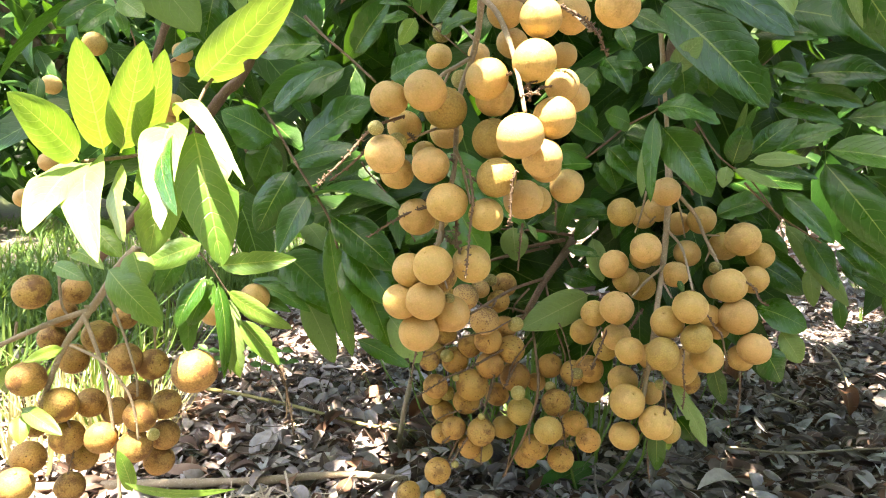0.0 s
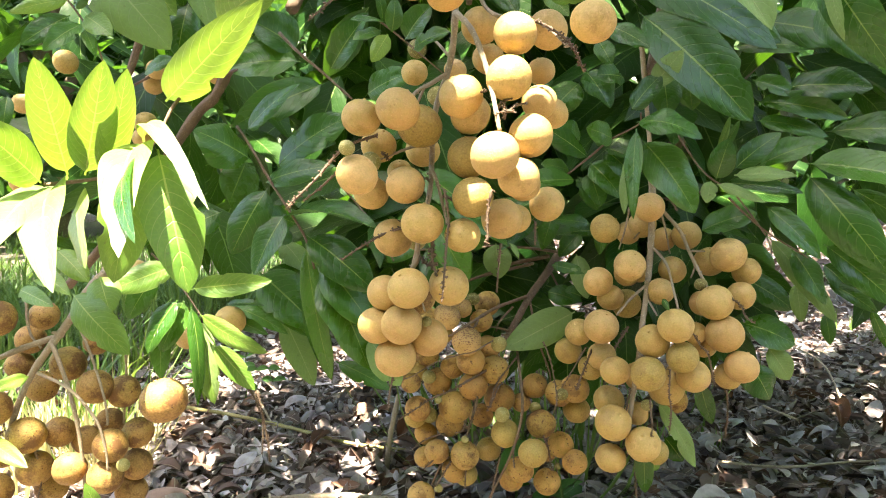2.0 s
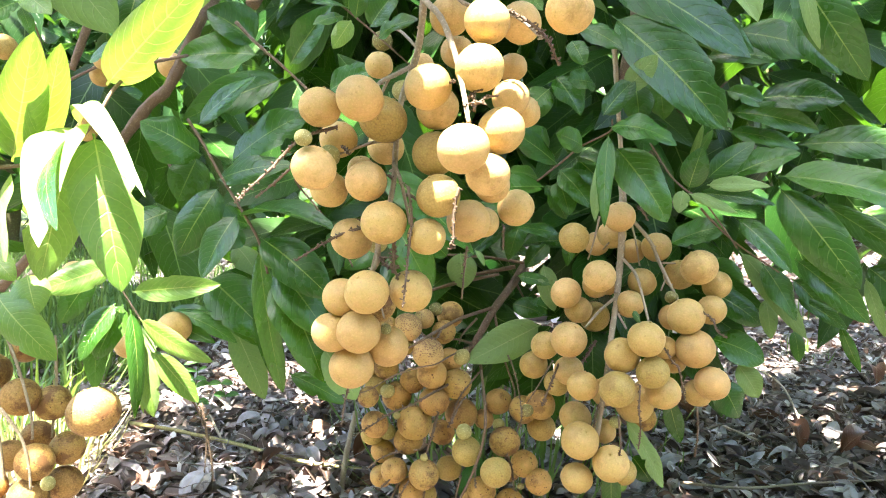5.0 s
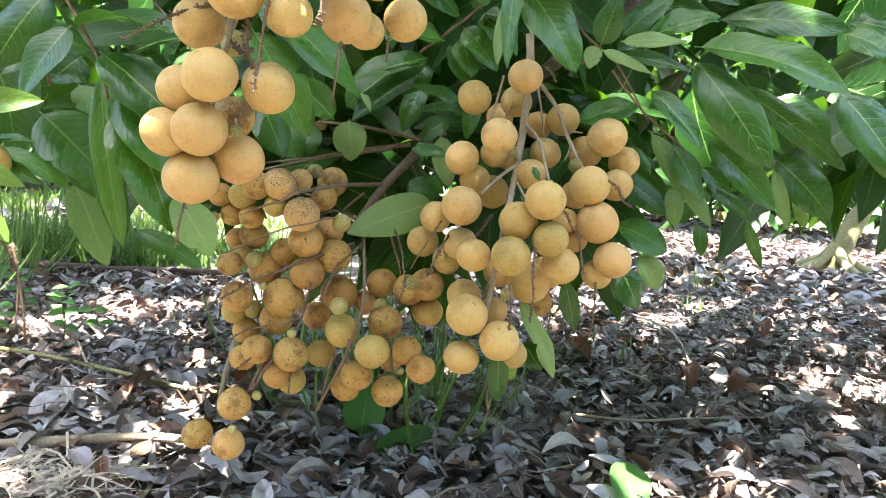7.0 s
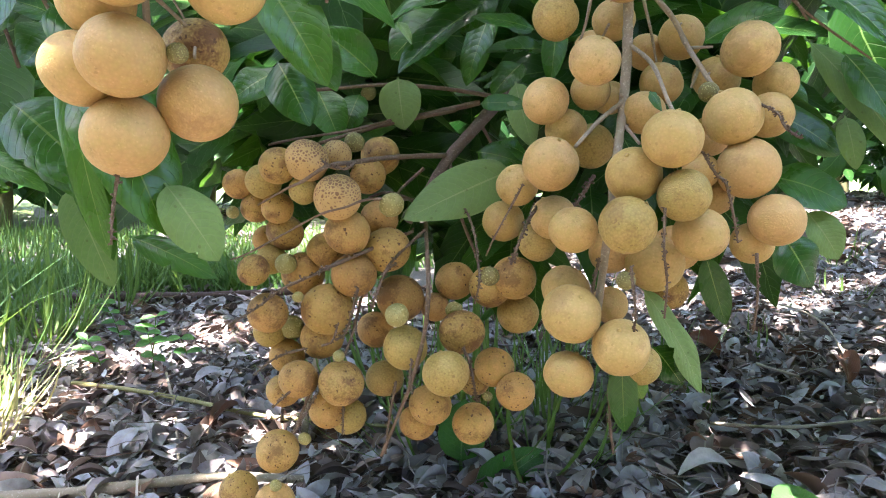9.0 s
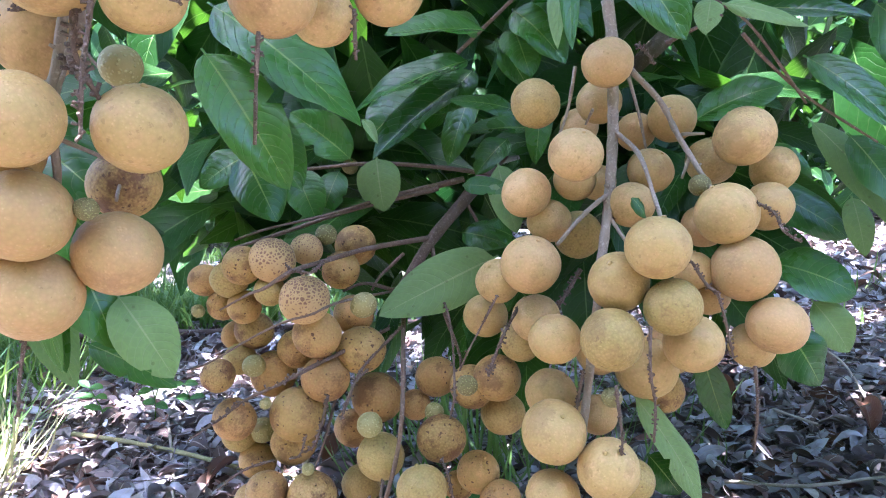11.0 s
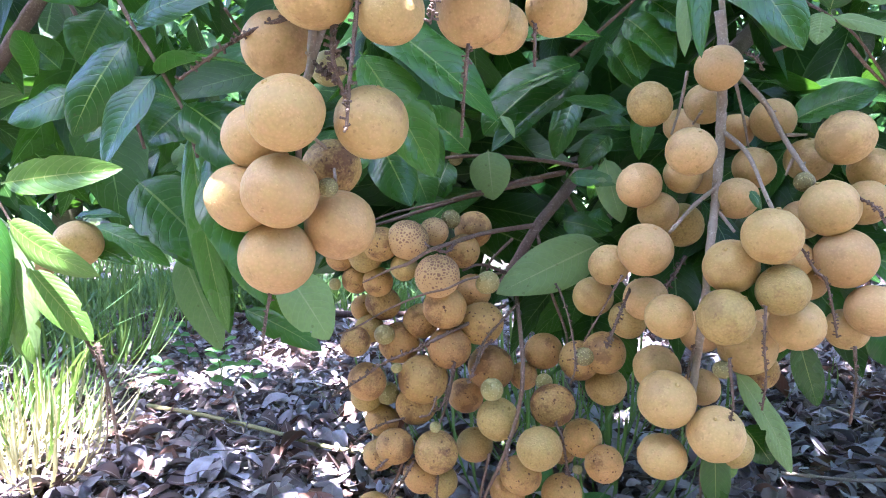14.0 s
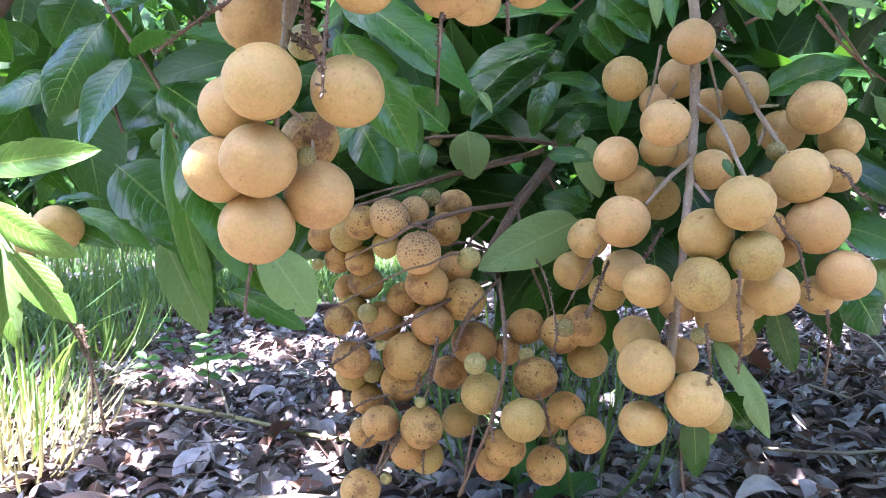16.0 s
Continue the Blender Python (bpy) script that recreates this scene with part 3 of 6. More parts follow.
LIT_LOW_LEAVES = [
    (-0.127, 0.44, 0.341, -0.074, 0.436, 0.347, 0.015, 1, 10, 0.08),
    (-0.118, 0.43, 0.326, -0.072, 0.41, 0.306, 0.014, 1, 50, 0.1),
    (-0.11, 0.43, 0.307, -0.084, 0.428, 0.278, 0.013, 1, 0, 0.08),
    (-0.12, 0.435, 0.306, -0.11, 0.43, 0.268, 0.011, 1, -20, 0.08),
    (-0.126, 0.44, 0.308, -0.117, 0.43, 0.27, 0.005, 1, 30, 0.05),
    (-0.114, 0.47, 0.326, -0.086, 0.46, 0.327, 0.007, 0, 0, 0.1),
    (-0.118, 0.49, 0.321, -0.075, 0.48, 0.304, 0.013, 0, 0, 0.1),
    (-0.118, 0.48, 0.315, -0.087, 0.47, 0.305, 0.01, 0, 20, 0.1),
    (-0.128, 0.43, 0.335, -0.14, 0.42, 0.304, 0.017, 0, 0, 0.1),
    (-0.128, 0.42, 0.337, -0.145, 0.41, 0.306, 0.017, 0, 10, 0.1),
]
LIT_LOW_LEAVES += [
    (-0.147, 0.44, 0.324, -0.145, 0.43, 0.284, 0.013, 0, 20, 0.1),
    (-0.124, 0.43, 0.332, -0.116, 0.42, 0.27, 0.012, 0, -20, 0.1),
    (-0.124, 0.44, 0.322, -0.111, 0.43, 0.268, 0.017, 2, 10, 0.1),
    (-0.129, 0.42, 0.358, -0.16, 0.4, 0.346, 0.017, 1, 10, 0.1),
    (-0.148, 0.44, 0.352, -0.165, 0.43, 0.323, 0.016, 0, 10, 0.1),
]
UPPER_LEFT_LEAVES = [
    (-0.187, 0.42, 0.517, -0.21, 0.4, 0.506, 0.009, 1, 20, 0.15),
    (-0.186, 0.42, 0.508, -0.205, 0.4, 0.488, 0.014, 0, 0, 0.1),
    (-0.179, 0.42, 0.503, -0.192, 0.4, 0.485, 0.013, 0, 0, 0.1),
    (-0.189, 0.42, 0.52, -0.182, 0.41, 0.548, 0.009, 0, 20, 0.1),
    (-0.184, 0.42, 0.513, -0.166, 0.41, 0.525, 0.014, 0, 0, 0.1),
    (-0.177, 0.42, 0.508, -0.157, 0.41, 0.495, 0.014, 1, 0, 0.1),
    (-0.178, 0.42, 0.5, -0.167, 0.41, 0.483, 0.007, 0, 0, 0.1),
    (-0.195, 0.45, 0.558, -0.132, 0.43, 0.492, 0.04, 2, 10, 0.1),
    (-0.159, 0.46, 0.544, -0.135, 0.45, 0.515, 0.019, 1, 0, 0.1),
    (-0.133, 0.42, 0.553, -0.109, 0.4, 0.516, 0.015, 1, 30, 0.1),
]
UPPER_LEFT_LEAVES += [
    (-0.123, 0.44, 0.562, -0.102, 0.42, 0.5, 0.025, 2, 20, 0.1),
    (-0.134, 0.47, 0.527, -0.139, 0.46, 0.491, 0.02, 0, 0, 0.1),
    (-0.137, 0.5, 0.572, -0.1, 0.49, 0.543, 0.033, 2, 0, 0.1),
    (-0.084, 0.47, 0.569, -0.07, 0.46, 0.54, 0.011, 0, 10, 0.1),
    (-0.091, 0.5, 0.577, -0.098, 0.49, 0.543, 0.016, 0, 0, 0.1),
    (-0.154, 0.42, 0.543, -0.14, 0.41, 0.535, 0.01, 1, 0, 0.1),
    (-0.179, 0.5, 0.486, -0.154, 0.49, 0.496, 0.012, 0, 0, 0.1),
    (-0.278, 0.5, 0.471, -0.277, 0.49, 0.446, 0.011, 0, 0, 0.1),
]
DARK_LEFT_LEAVES = [
    (-0.097, 0.475, 0.425, -0.127, 0.455, 0.444, 0.033, 0, 0, 0.08),
    (-0.103, 0.485, 0.423, -0.112, 0.475, 0.396, 0.025, 0, 0, 0.06),
    (-0.083, 0.465, 0.405, -0.106, 0.455, 0.362, 0.024, 0, -10, 0.08),
    (-0.071, 0.462, 0.388, -0.09, 0.45, 0.349, 0.021, 0, 10, 0.08),
    (-0.07, 0.46, 0.386, -0.004, 0.425, 0.384, 0.023, 0, -15, 0.12),
    (-0.054, 0.45, 0.375, -0.009, 0.44, 0.341, 0.029, 0, 0, 0.1),
    (-0.045, 0.46, 0.351, -0.013, 0.45, 0.286, 0.038, 0, 0, 0.08),
    (-0.045, 0.455, 0.357, -0.009, 0.445, 0.314, 0.029, 0, 15, 0.08),
    (-0.059, 0.47, 0.368, -0.042, 0.46, 0.275, 0.018, 0, 30, 0.05),
    (-0.1, 0.5, 0.344, -0.055, 0.49, 0.305, 0.035, 0, 0, 0.08),
]
DARK_LEFT_LEAVES += [
    (-0.015, 0.455, 0.306, 0.007, 0.45, 0.275, 0.022, 2, 0, 0.04),
    (-0.041, 0.48, 0.283, -0.002, 0.475, 0.265, 0.014, 0, 0, 0.08),
    (-0.062, 0.48, 0.338, -0.042, 0.465, 0.274, 0.016, 0, 25, 0.05),
    (-0.05, 0.5, 0.479, -0.111, 0.48, 0.448, 0.027, 0, 0, 0.08),
    (-0.099, 0.475, 0.444, -0.06, 0.46, 0.474, 0.018, 0, 0, 0.1),
    (-0.069, 0.51, 0.496, -0.12, 0.5, 0.492, 0.031, 0, 0, 0.08),
    (-0.082, 0.485, 0.42, -0.029, 0.47, 0.455, 0.028, 0, 0, 0.08),
    (-0.084, 0.465, 0.409, -0.036, 0.45, 0.421, 0.017, 0, 15, 0.15),
    (-0.073, 0.52, 0.506, -0.104, 0.51, 0.526, 0.034, 0, 0, 0.08),
    (-0.046, 0.5, 0.488, -0.017, 0.48, 0.523, 0.021, 0, 0, 0.1),
]
DARK_LEFT_LEAVES += [
    (-0.02, 0.5, 0.471, 0.012, 0.48, 0.484, 0.022, 0, 10, 0.1),
    (-0.126, 0.5, 0.388, -0.158, 0.49, 0.372, 0.024, 0, 0, 0.08),
    (-0.16, 0.52, 0.399, -0.157, 0.5, 0.417, 0.017, 0, 20, 0.1),
    (-0.085, 0.52, 0.38, -0.099, 0.51, 0.362, 0.026, 0, 0, 0.08),
    (-0.109, 0.5, 0.426, -0.111, 0.49, 0.386, 0.022, 0, 0, 0.08),
    (-0.154, 0.53, 0.403, -0.168, 0.52, 0.419, 0.018, 0, 0, 0.08),
    (-0.073, 0.5, 0.38, -0.096, 0.48, 0.387, 0.019, 0, 0, 0.1),
    (-0.088, 0.5, 0.393, -0.108, 0.47, 0.361, 0.019, 0, 0, 0.1),
    (-0.054, 0.52, 0.348, -0.07, 0.5, 0.304, 0.021, 0, 10, 0.1),
    (-0.059, 0.53, 0.332, -0.101, 0.51, 0.339, 0.027, 0, -10, 0.1),
]
DARK_LEFT_LEAVES += [
    (-0.09, 0.53, 0.364, -0.07, 0.52, 0.343, 0.021, 2, 0, 0.1),
    (-0.11, 0.52, 0.324, -0.065, 0.5, 0.298, 0.017, 0, 0, 0.1),
    (-0.091, 0.53, 0.305, -0.063, 0.51, 0.257, 0.021, 2, 10, 0.1),
]
SPRIG_LEAVES = [
    (0.007, 0.365, 0.491, -0.009, 0.355, 0.491, 0.006, 0, 10, 0.1),
    (0.005, 0.365, 0.487, -0.008, 0.355, 0.481, 0.008, 0, 10, 0.1),
    (0.009, 0.36, 0.484, 0.002, 0.35, 0.469, 0.009, 1, 0, 0.1),
    (0.006, 0.365, 0.491, 0.003, 0.36, 0.509, 0.006, 0, 20, 0.1),
    (0.011, 0.36, 0.485, 0.013, 0.36, 0.502, 0.009, 0, 10, 0.1),
    (0.017, 0.37, 0.483, 0.03, 0.365, 0.5, 0.015, 0, 0, 0.1),
    (0.022, 0.36, 0.476, 0.04, 0.35, 0.484, 0.012, 0, 0, 0.15),
    (0.032, 0.37, 0.519, 0.053, 0.36, 0.518, 0.011, 0, 10, 0.1),
    (0.064, 0.41, 0.54, 0.098, 0.4, 0.525, 0.02, 0, 0, 0.1),
    (0.061, 0.41, 0.529, 0.077, 0.39, 0.501, 0.017, 0, 0, 0.1),
]
SPRIG_LEAVES += [
    (0.094, 0.39, 0.509, 0.122, 0.37, 0.511, 0.008, 1, 20, 0.3),
    (0.094, 0.4, 0.514, 0.103, 0.38, 0.498, 0.011, 1, 0, 0.1),
    (0.136, 0.45, 0.508, 0.16, 0.43, 0.491, 0.016, 0, 0, 0.1),
    (0.129, 0.43, 0.494, 0.135, 0.42, 0.479, 0.012, 0, 0, 0.1),
]
OVERHEAD_LEAVES = [
    (0.131, 0.3, 0.521, 0.168, 0.28, 0.47, 0.031, 2, 0, 0.08),
    (0.032, 0.31, 0.531, 0.004, 0.29, 0.489, 0.03, 2, 10, 0.1),
    (0.001, 0.3, 0.526, -0.018, 0.29, 0.494, 0.019, 2, 20, 0.1),
    (0.175, 0.32, 0.53, 0.196, 0.3, 0.502, 0.022, 2, 0, 0.1),
    (0.108, 0.34, 0.54, 0.124, 0.33, 0.516, 0.019, 0, 0, 0.1),
    # unseen leaf, added higher up to keep the sun off some upper fruit
    (0.010, 0.304, 0.602, 0.084, 0.300, 0.598, 0.019, 4, 0, 0.04),
]
RIGHT_UPPER_LEAVES = [
    (0.164, 0.475, 0.521, 0.232, 0.45, 0.449, 0.044, 0, 0, 0.06),
    (0.154, 0.485, 0.557, 0.255, 0.47, 0.498, 0.04, 0, 10, 0.06),
    (0.157, 0.445, 0.447, 0.192, 0.425, 0.438, 0.023, 0, -15, 0.15),
    (0.162, 0.45, 0.436, 0.193, 0.435, 0.391, 0.028, 0, 0, 0.08),
    (0.157, 0.445, 0.443, 0.152, 0.43, 0.387, 0.012, 0, 30, 0.06),
    (0.16, 0.45, 0.435, 0.148, 0.44, 0.39, 0.01, 2, 20, 0.1),
    (0.158, 0.465, 0.456, 0.175, 0.455, 0.479, 0.017, 0, 0, 0.1),
    (0.17, 0.46, 0.47, 0.186, 0.45, 0.492, 0.015, 2, 15, 0.1),
    (0.157, 0.51, 0.44, 0.136, 0.5, 0.448, 0.019, 0, 0, 0.1),
    (0.153, 0.52, 0.433, 0.177, 0.51, 0.409, 0.024, 0, 0, 0.1),
]
RIGHT_UPPER_LEAVES += [
    (0.142, 0.52, 0.424, 0.165, 0.51, 0.398, 0.022, 0, 0, 0.1),
    (0.134, 0.53, 0.435, 0.116, 0.52, 0.453, 0.025, 0, 0, 0.1),
    (0.129, 0.53, 0.418, 0.107, 0.52, 0.423, 0.019, 0, 0, 0.1),
    (0.215, 0.465, 0.411, 0.219, 0.455, 0.437, 0.016, 0, 10, 0.1),
    (0.227, 0.465, 0.418, 0.249, 0.45, 0.441, 0.016, 0, 0, 0.1),
    (0.225, 0.46, 0.414, 0.256, 0.44, 0.414, 0.011, 2, 20, 0.08),
    (0.246, 0.475, 0.42, 0.284, 0.46, 0.437, 0.019, 0, 0, 0.1),
    (0.214, 0.46, 0.408, 0.242, 0.45, 0.397, 0.008, 2, 20, 0.1),
    (0.224, 0.475, 0.409, 0.271, 0.46, 0.403, 0.01, 0, 20, 0.1),
    (0.21, 0.46, 0.41, 0.206, 0.455, 0.396, 0.01, 2, 0, 0.1),
]
RIGHT_UPPER_LEAVES += [
    (0.222, 0.475, 0.43, 0.231, 0.47, 0.45, 0.006, 0, 20, 0.1),
    (0.219, 0.475, 0.429, 0.225, 0.47, 0.453, 0.005, 1, 20, 0.1),
    (0.257, 0.505, 0.453, 0.301, 0.49, 0.442, 0.017, 0, 0, 0.1),
    (0.256, 0.505, 0.466, 0.314, 0.49, 0.455, 0.019, 0, 10, 0.12),
    (0.253, 0.505, 0.481, 0.283, 0.5, 0.47, 0.015, 0, 0, 0.1),
    (0.276, 0.505, 0.476, 0.323, 0.48, 0.474, 0.025, 0, 0, 0.1),
    (0.244, 0.52, 0.507, 0.295, 0.5, 0.503, 0.021, 0, 0, 0.1),
    (0.264, 0.52, 0.525, 0.32, 0.49, 0.506, 0.028, 0, 0, 0.1),
    (0.214, 0.52, 0.539, 0.27, 0.5, 0.507, 0.028, 0, 10, 0.1),
    (0.278, 0.47, 0.523, 0.302, 0.45, 0.484, 0.026, 0, 0, 0.12),
]
RIGHT_UPPER_LEAVES += [
    (0.263, 0.44, 0.542, 0.299, 0.42, 0.475, 0.026, 0, 20, 0.12),
    (0.263, 0.43, 0.539, 0.269, 0.42, 0.492, 0.009, 2, 30, 0.1),
    (0.215, 0.53, 0.497, 0.216, 0.52, 0.462, 0.025, 0, 0, 0.1),
    (0.194, 0.52, 0.487, 0.196, 0.51, 0.457, 0.021, 0, 0, 0.1),
]
RIGHT_BIG_LEAVES = [
    (0.283, 0.485, 0.422, 0.37, 0.45, 0.402, 0.03, 0, 0, 0.1),
    (0.306, 0.505, 0.445, 0.383, 0.475, 0.444, 0.023, 0, 0, 0.1),
    (0.284, 0.485, 0.415, 0.323, 0.45, 0.351, 0.03, 0, 0, 0.06),
    (0.301, 0.49, 0.366, 0.344, 0.47, 0.326, 0.022, 0, 0, 0.08),
    (0.324, 0.505, 0.406, 0.39, 0.47, 0.355, 0.018, 0, 15, 0.1),
    (0.357, 0.51, 0.402, 0.391, 0.49, 0.368, 0.028, 0, 0, 0.1),
    (0.364, 0.51, 0.361, 0.399, 0.49, 0.324, 0.028, 0, 0, 0.1),
    (0.377, 0.475, 0.405, 0.417, 0.45, 0.348, 0.033, 0, 0, 0.08),
    (0.386, 0.49, 0.444, 0.422, 0.47, 0.425, 0.027, 0, 0, 0.1),
    (0.404, 0.51, 0.457, 0.436, 0.49, 0.448, 0.02, 0, 0, 0.1),
]
RIGHT_BIG_LEAVES += [
    (0.257, 0.485, 0.393, 0.287, 0.465, 0.359, 0.017, 0, 0, 0.08),
    (0.281, 0.495, 0.362, 0.3, 0.48, 0.325, 0.019, 0, 0, 0.08),
    (0.269, 0.505, 0.37, 0.314, 0.49, 0.311, 0.017, 2, 0, 0.08),
    (0.311, 0.51, 0.35, 0.329, 0.5, 0.33, 0.016, 0, 0, 0.1),
    (0.312, 0.505, 0.337, 0.342, 0.49, 0.318, 0.011, 0, 0, 0.1),
    (0.345, 0.505, 0.318, 0.359, 0.5, 0.285, 0.008, 0, 20, 0.1),
    (0.358, 0.5, 0.353, 0.368, 0.49, 0.313, 0.009, 2, 20, 0.1),
    (0.32, 0.52, 0.311, 0.32, 0.51, 0.29, 0.01, 0, 0, 0.1),
    (0.295, 0.515, 0.335, 0.293, 0.5, 0.309, 0.012, 2, 0, 0.1),
    (0.251, 0.52, 0.341, 0.292, 0.51, 0.317, 0.024, 0, 0, 0.08),
]
RIGHT_BIG_LEAVES += [
    (0.254, 0.51, 0.306, 0.29, 0.5, 0.293, 0.027, 0, 0, 0.08),
    (0.256, 0.495, 0.278, 0.269, 0.49, 0.254, 0.023, 0, 0, 0.08),
    (0.272, 0.505, 0.289, 0.287, 0.5, 0.266, 0.018, 2, 0, 0.08),
    (0.399, 0.53, 0.34, 0.402, 0.52, 0.315, 0.01, 1, 0, 0.1),
    (0.406, 0.53, 0.381, 0.421, 0.52, 0.362, 0.012, 1, 0, 0.1),
    (0.228, 0.53, 0.372, 0.266, 0.52, 0.388, 0.023, 0, 0, 0.1),
    (0.266, 0.55, 0.36, 0.29, 0.54, 0.334, 0.024, 0, 0, 0.1),
    (0.432, 0.5, 0.398, 0.455, 0.48, 0.361, 0.03, 0, 0, 0.1),
]
UNDER_LEAVES = [
    (0.182, 0.47, 0.259, 0.215, 0.479, 0.208, 0.015, 2, 0, 0.06),
    (0.17, 0.455, 0.232, 0.173, 0.46, 0.197, 0.012, 0, 15, 0.06),
    (0.214, 0.48, 0.271, 0.224, 0.48, 0.239, 0.012, 0, 20, 0.06),
    (0.191, 0.48, 0.23, 0.205, 0.48, 0.212, 0.015, 0, 0, 0.06),
    (0.18, 0.475, 0.219, 0.185, 0.475, 0.207, 0.01, 1, 0, 0.06),
]
CENTRE_LEAVES = [
    (0.134, 0.525, 0.311, 0.079, 0.5, 0.288, 0.026, 2, -40, 0.08),
    (0.075, 0.553, 0.361, 0.078, 0.55, 0.333, 0.022, 2, 0, 0.1),
    (0.118, 0.54, 0.345, 0.141, 0.52, 0.342, 0.009, 0, 20, 0.2),
    (0.135, 0.53, 0.355, 0.142, 0.52, 0.322, 0.015, 2, 10, 0.15),
    (0.022, 0.5, 0.361, 0.038, 0.49, 0.331, 0.022, 0, 0, 0.05),
    (0.018, 0.465, 0.398, 0.052, 0.455, 0.344, 0.027, 0, 0, 0.06),
    (0.018, 0.475, 0.418, 0.079, 0.46, 0.368, 0.029, 0, 0, 0.08),
    (0.079, 0.46, 0.369, 0.085, 0.455, 0.36, 0.004, 2, 0, 0.2),
    (0.124, 0.53, 0.404, 0.069, 0.51, 0.379, 0.022, 0, 0, 0.08),
    (0.119, 0.535, 0.394, 0.076, 0.52, 0.359, 0.02, 0, 0, 0.08),
]
CENTRE_LEAVES += [
    (0.065, 0.535, 0.358, 0.037, 0.53, 0.382, 0.022, 0, 0, 0.08),
    (0.13, 0.505, 0.411, 0.086, 0.49, 0.408, 0.02, 0, 0, 0.08),
    (0.029, 0.57, 0.357, 0.042, 0.56, 0.329, 0.021, 0, 0, 0.08),
    (0.052, 0.58, 0.356, 0.043, 0.57, 0.332, 0.018, 0, 0, 0.08),
    (0.014, 0.55, 0.365, -0.012, 0.54, 0.348, 0.02, 0, 0, 0.08),
    (0.126, 0.56, 0.397, 0.111, 0.55, 0.356, 0.017, 0, 0, 0.08),
    (0.144, 0.55, 0.318, 0.129, 0.54, 0.325, 0.014, 0, 0, 0.1),
    (0.117, 0.56, 0.321, 0.141, 0.55, 0.315, 0.018, 0, 0, 0.1),
    (0.139, 0.51, 0.427, 0.102, 0.5, 0.451, 0.017, 0, 0, 0.08),
    (0.153, 0.52, 0.436, 0.142, 0.51, 0.451, 0.012, 0, 0, 0.08),
]
CENTRE_LEAVES += [
    (0.155, 0.52, 0.434, 0.171, 0.51, 0.427, 0.015, 0, 0, 0.08),
    (0.142, 0.52, 0.417, 0.149, 0.51, 0.392, 0.018, 0, 0, 0.08),
    (0.135, 0.53, 0.414, 0.149, 0.52, 0.389, 0.014, 0, 0, 0.08),
    (0.144, 0.52, 0.378, 0.112, 0.51, 0.383, 0.012, 0, 0, 0.08),
    (0.152, 0.54, 0.372, 0.12, 0.53, 0.37, 0.013, 0, 0, 0.08),
    (0.125, 0.54, 0.401, 0.108, 0.53, 0.38, 0.018, 0, 0, 0.08),
    (0.158, 0.54, 0.387, 0.153, 0.53, 0.354, 0.013, 0, 0, 0.08),
    (0.143, 0.56, 0.369, 0.125, 0.55, 0.351, 0.016, 0, 0, 0.08),
    (0.102, 0.55, 0.396, 0.072, 0.54, 0.369, 0.028, 0, 0, 0.08),
    (0.139, 0.55, 0.486, 0.115, 0.54, 0.463, 0.025, 0, 0, 0.08),
]
CENTRE_LEAVES += [
    (0.143, 0.55, 0.495, 0.161, 0.54, 0.466, 0.025, 0, 0, 0.08),
    (0.105, 0.56, 0.481, 0.118, 0.55, 0.493, 0.019, 0, 0, 0.08),
    (0.168, 0.53, 0.487, 0.146, 0.52, 0.488, 0.021, 0, 0, 0.08),
    (0.026, 0.49, 0.376, 0.053, 0.47, 0.344, 0.024, 0, 0, 0.08),
    (0.172, 0.43, 0.337, 0.177, 0.43, 0.33, 0.005, 0, 0, 0.1),
]
for sprays, seed in ((SUNLIT_LEAVES, 1), (LIT_LOW_LEAVES, 2), (UPPER_LEFT_LEAVES, 3), (DARK_LEFT_LEAVES, 4), (SPRIG_LEAVES, 5), (OVERHEAD_LEAVES, 6),
                     (RIGHT_UPPER_LEAVES, 7), (RIGHT_BIG_LEAVES, 8), (UNDER_LEAVES, 9), (CENTRE_LEAVES, 10)):
    leaves(tree, sprays, seed)


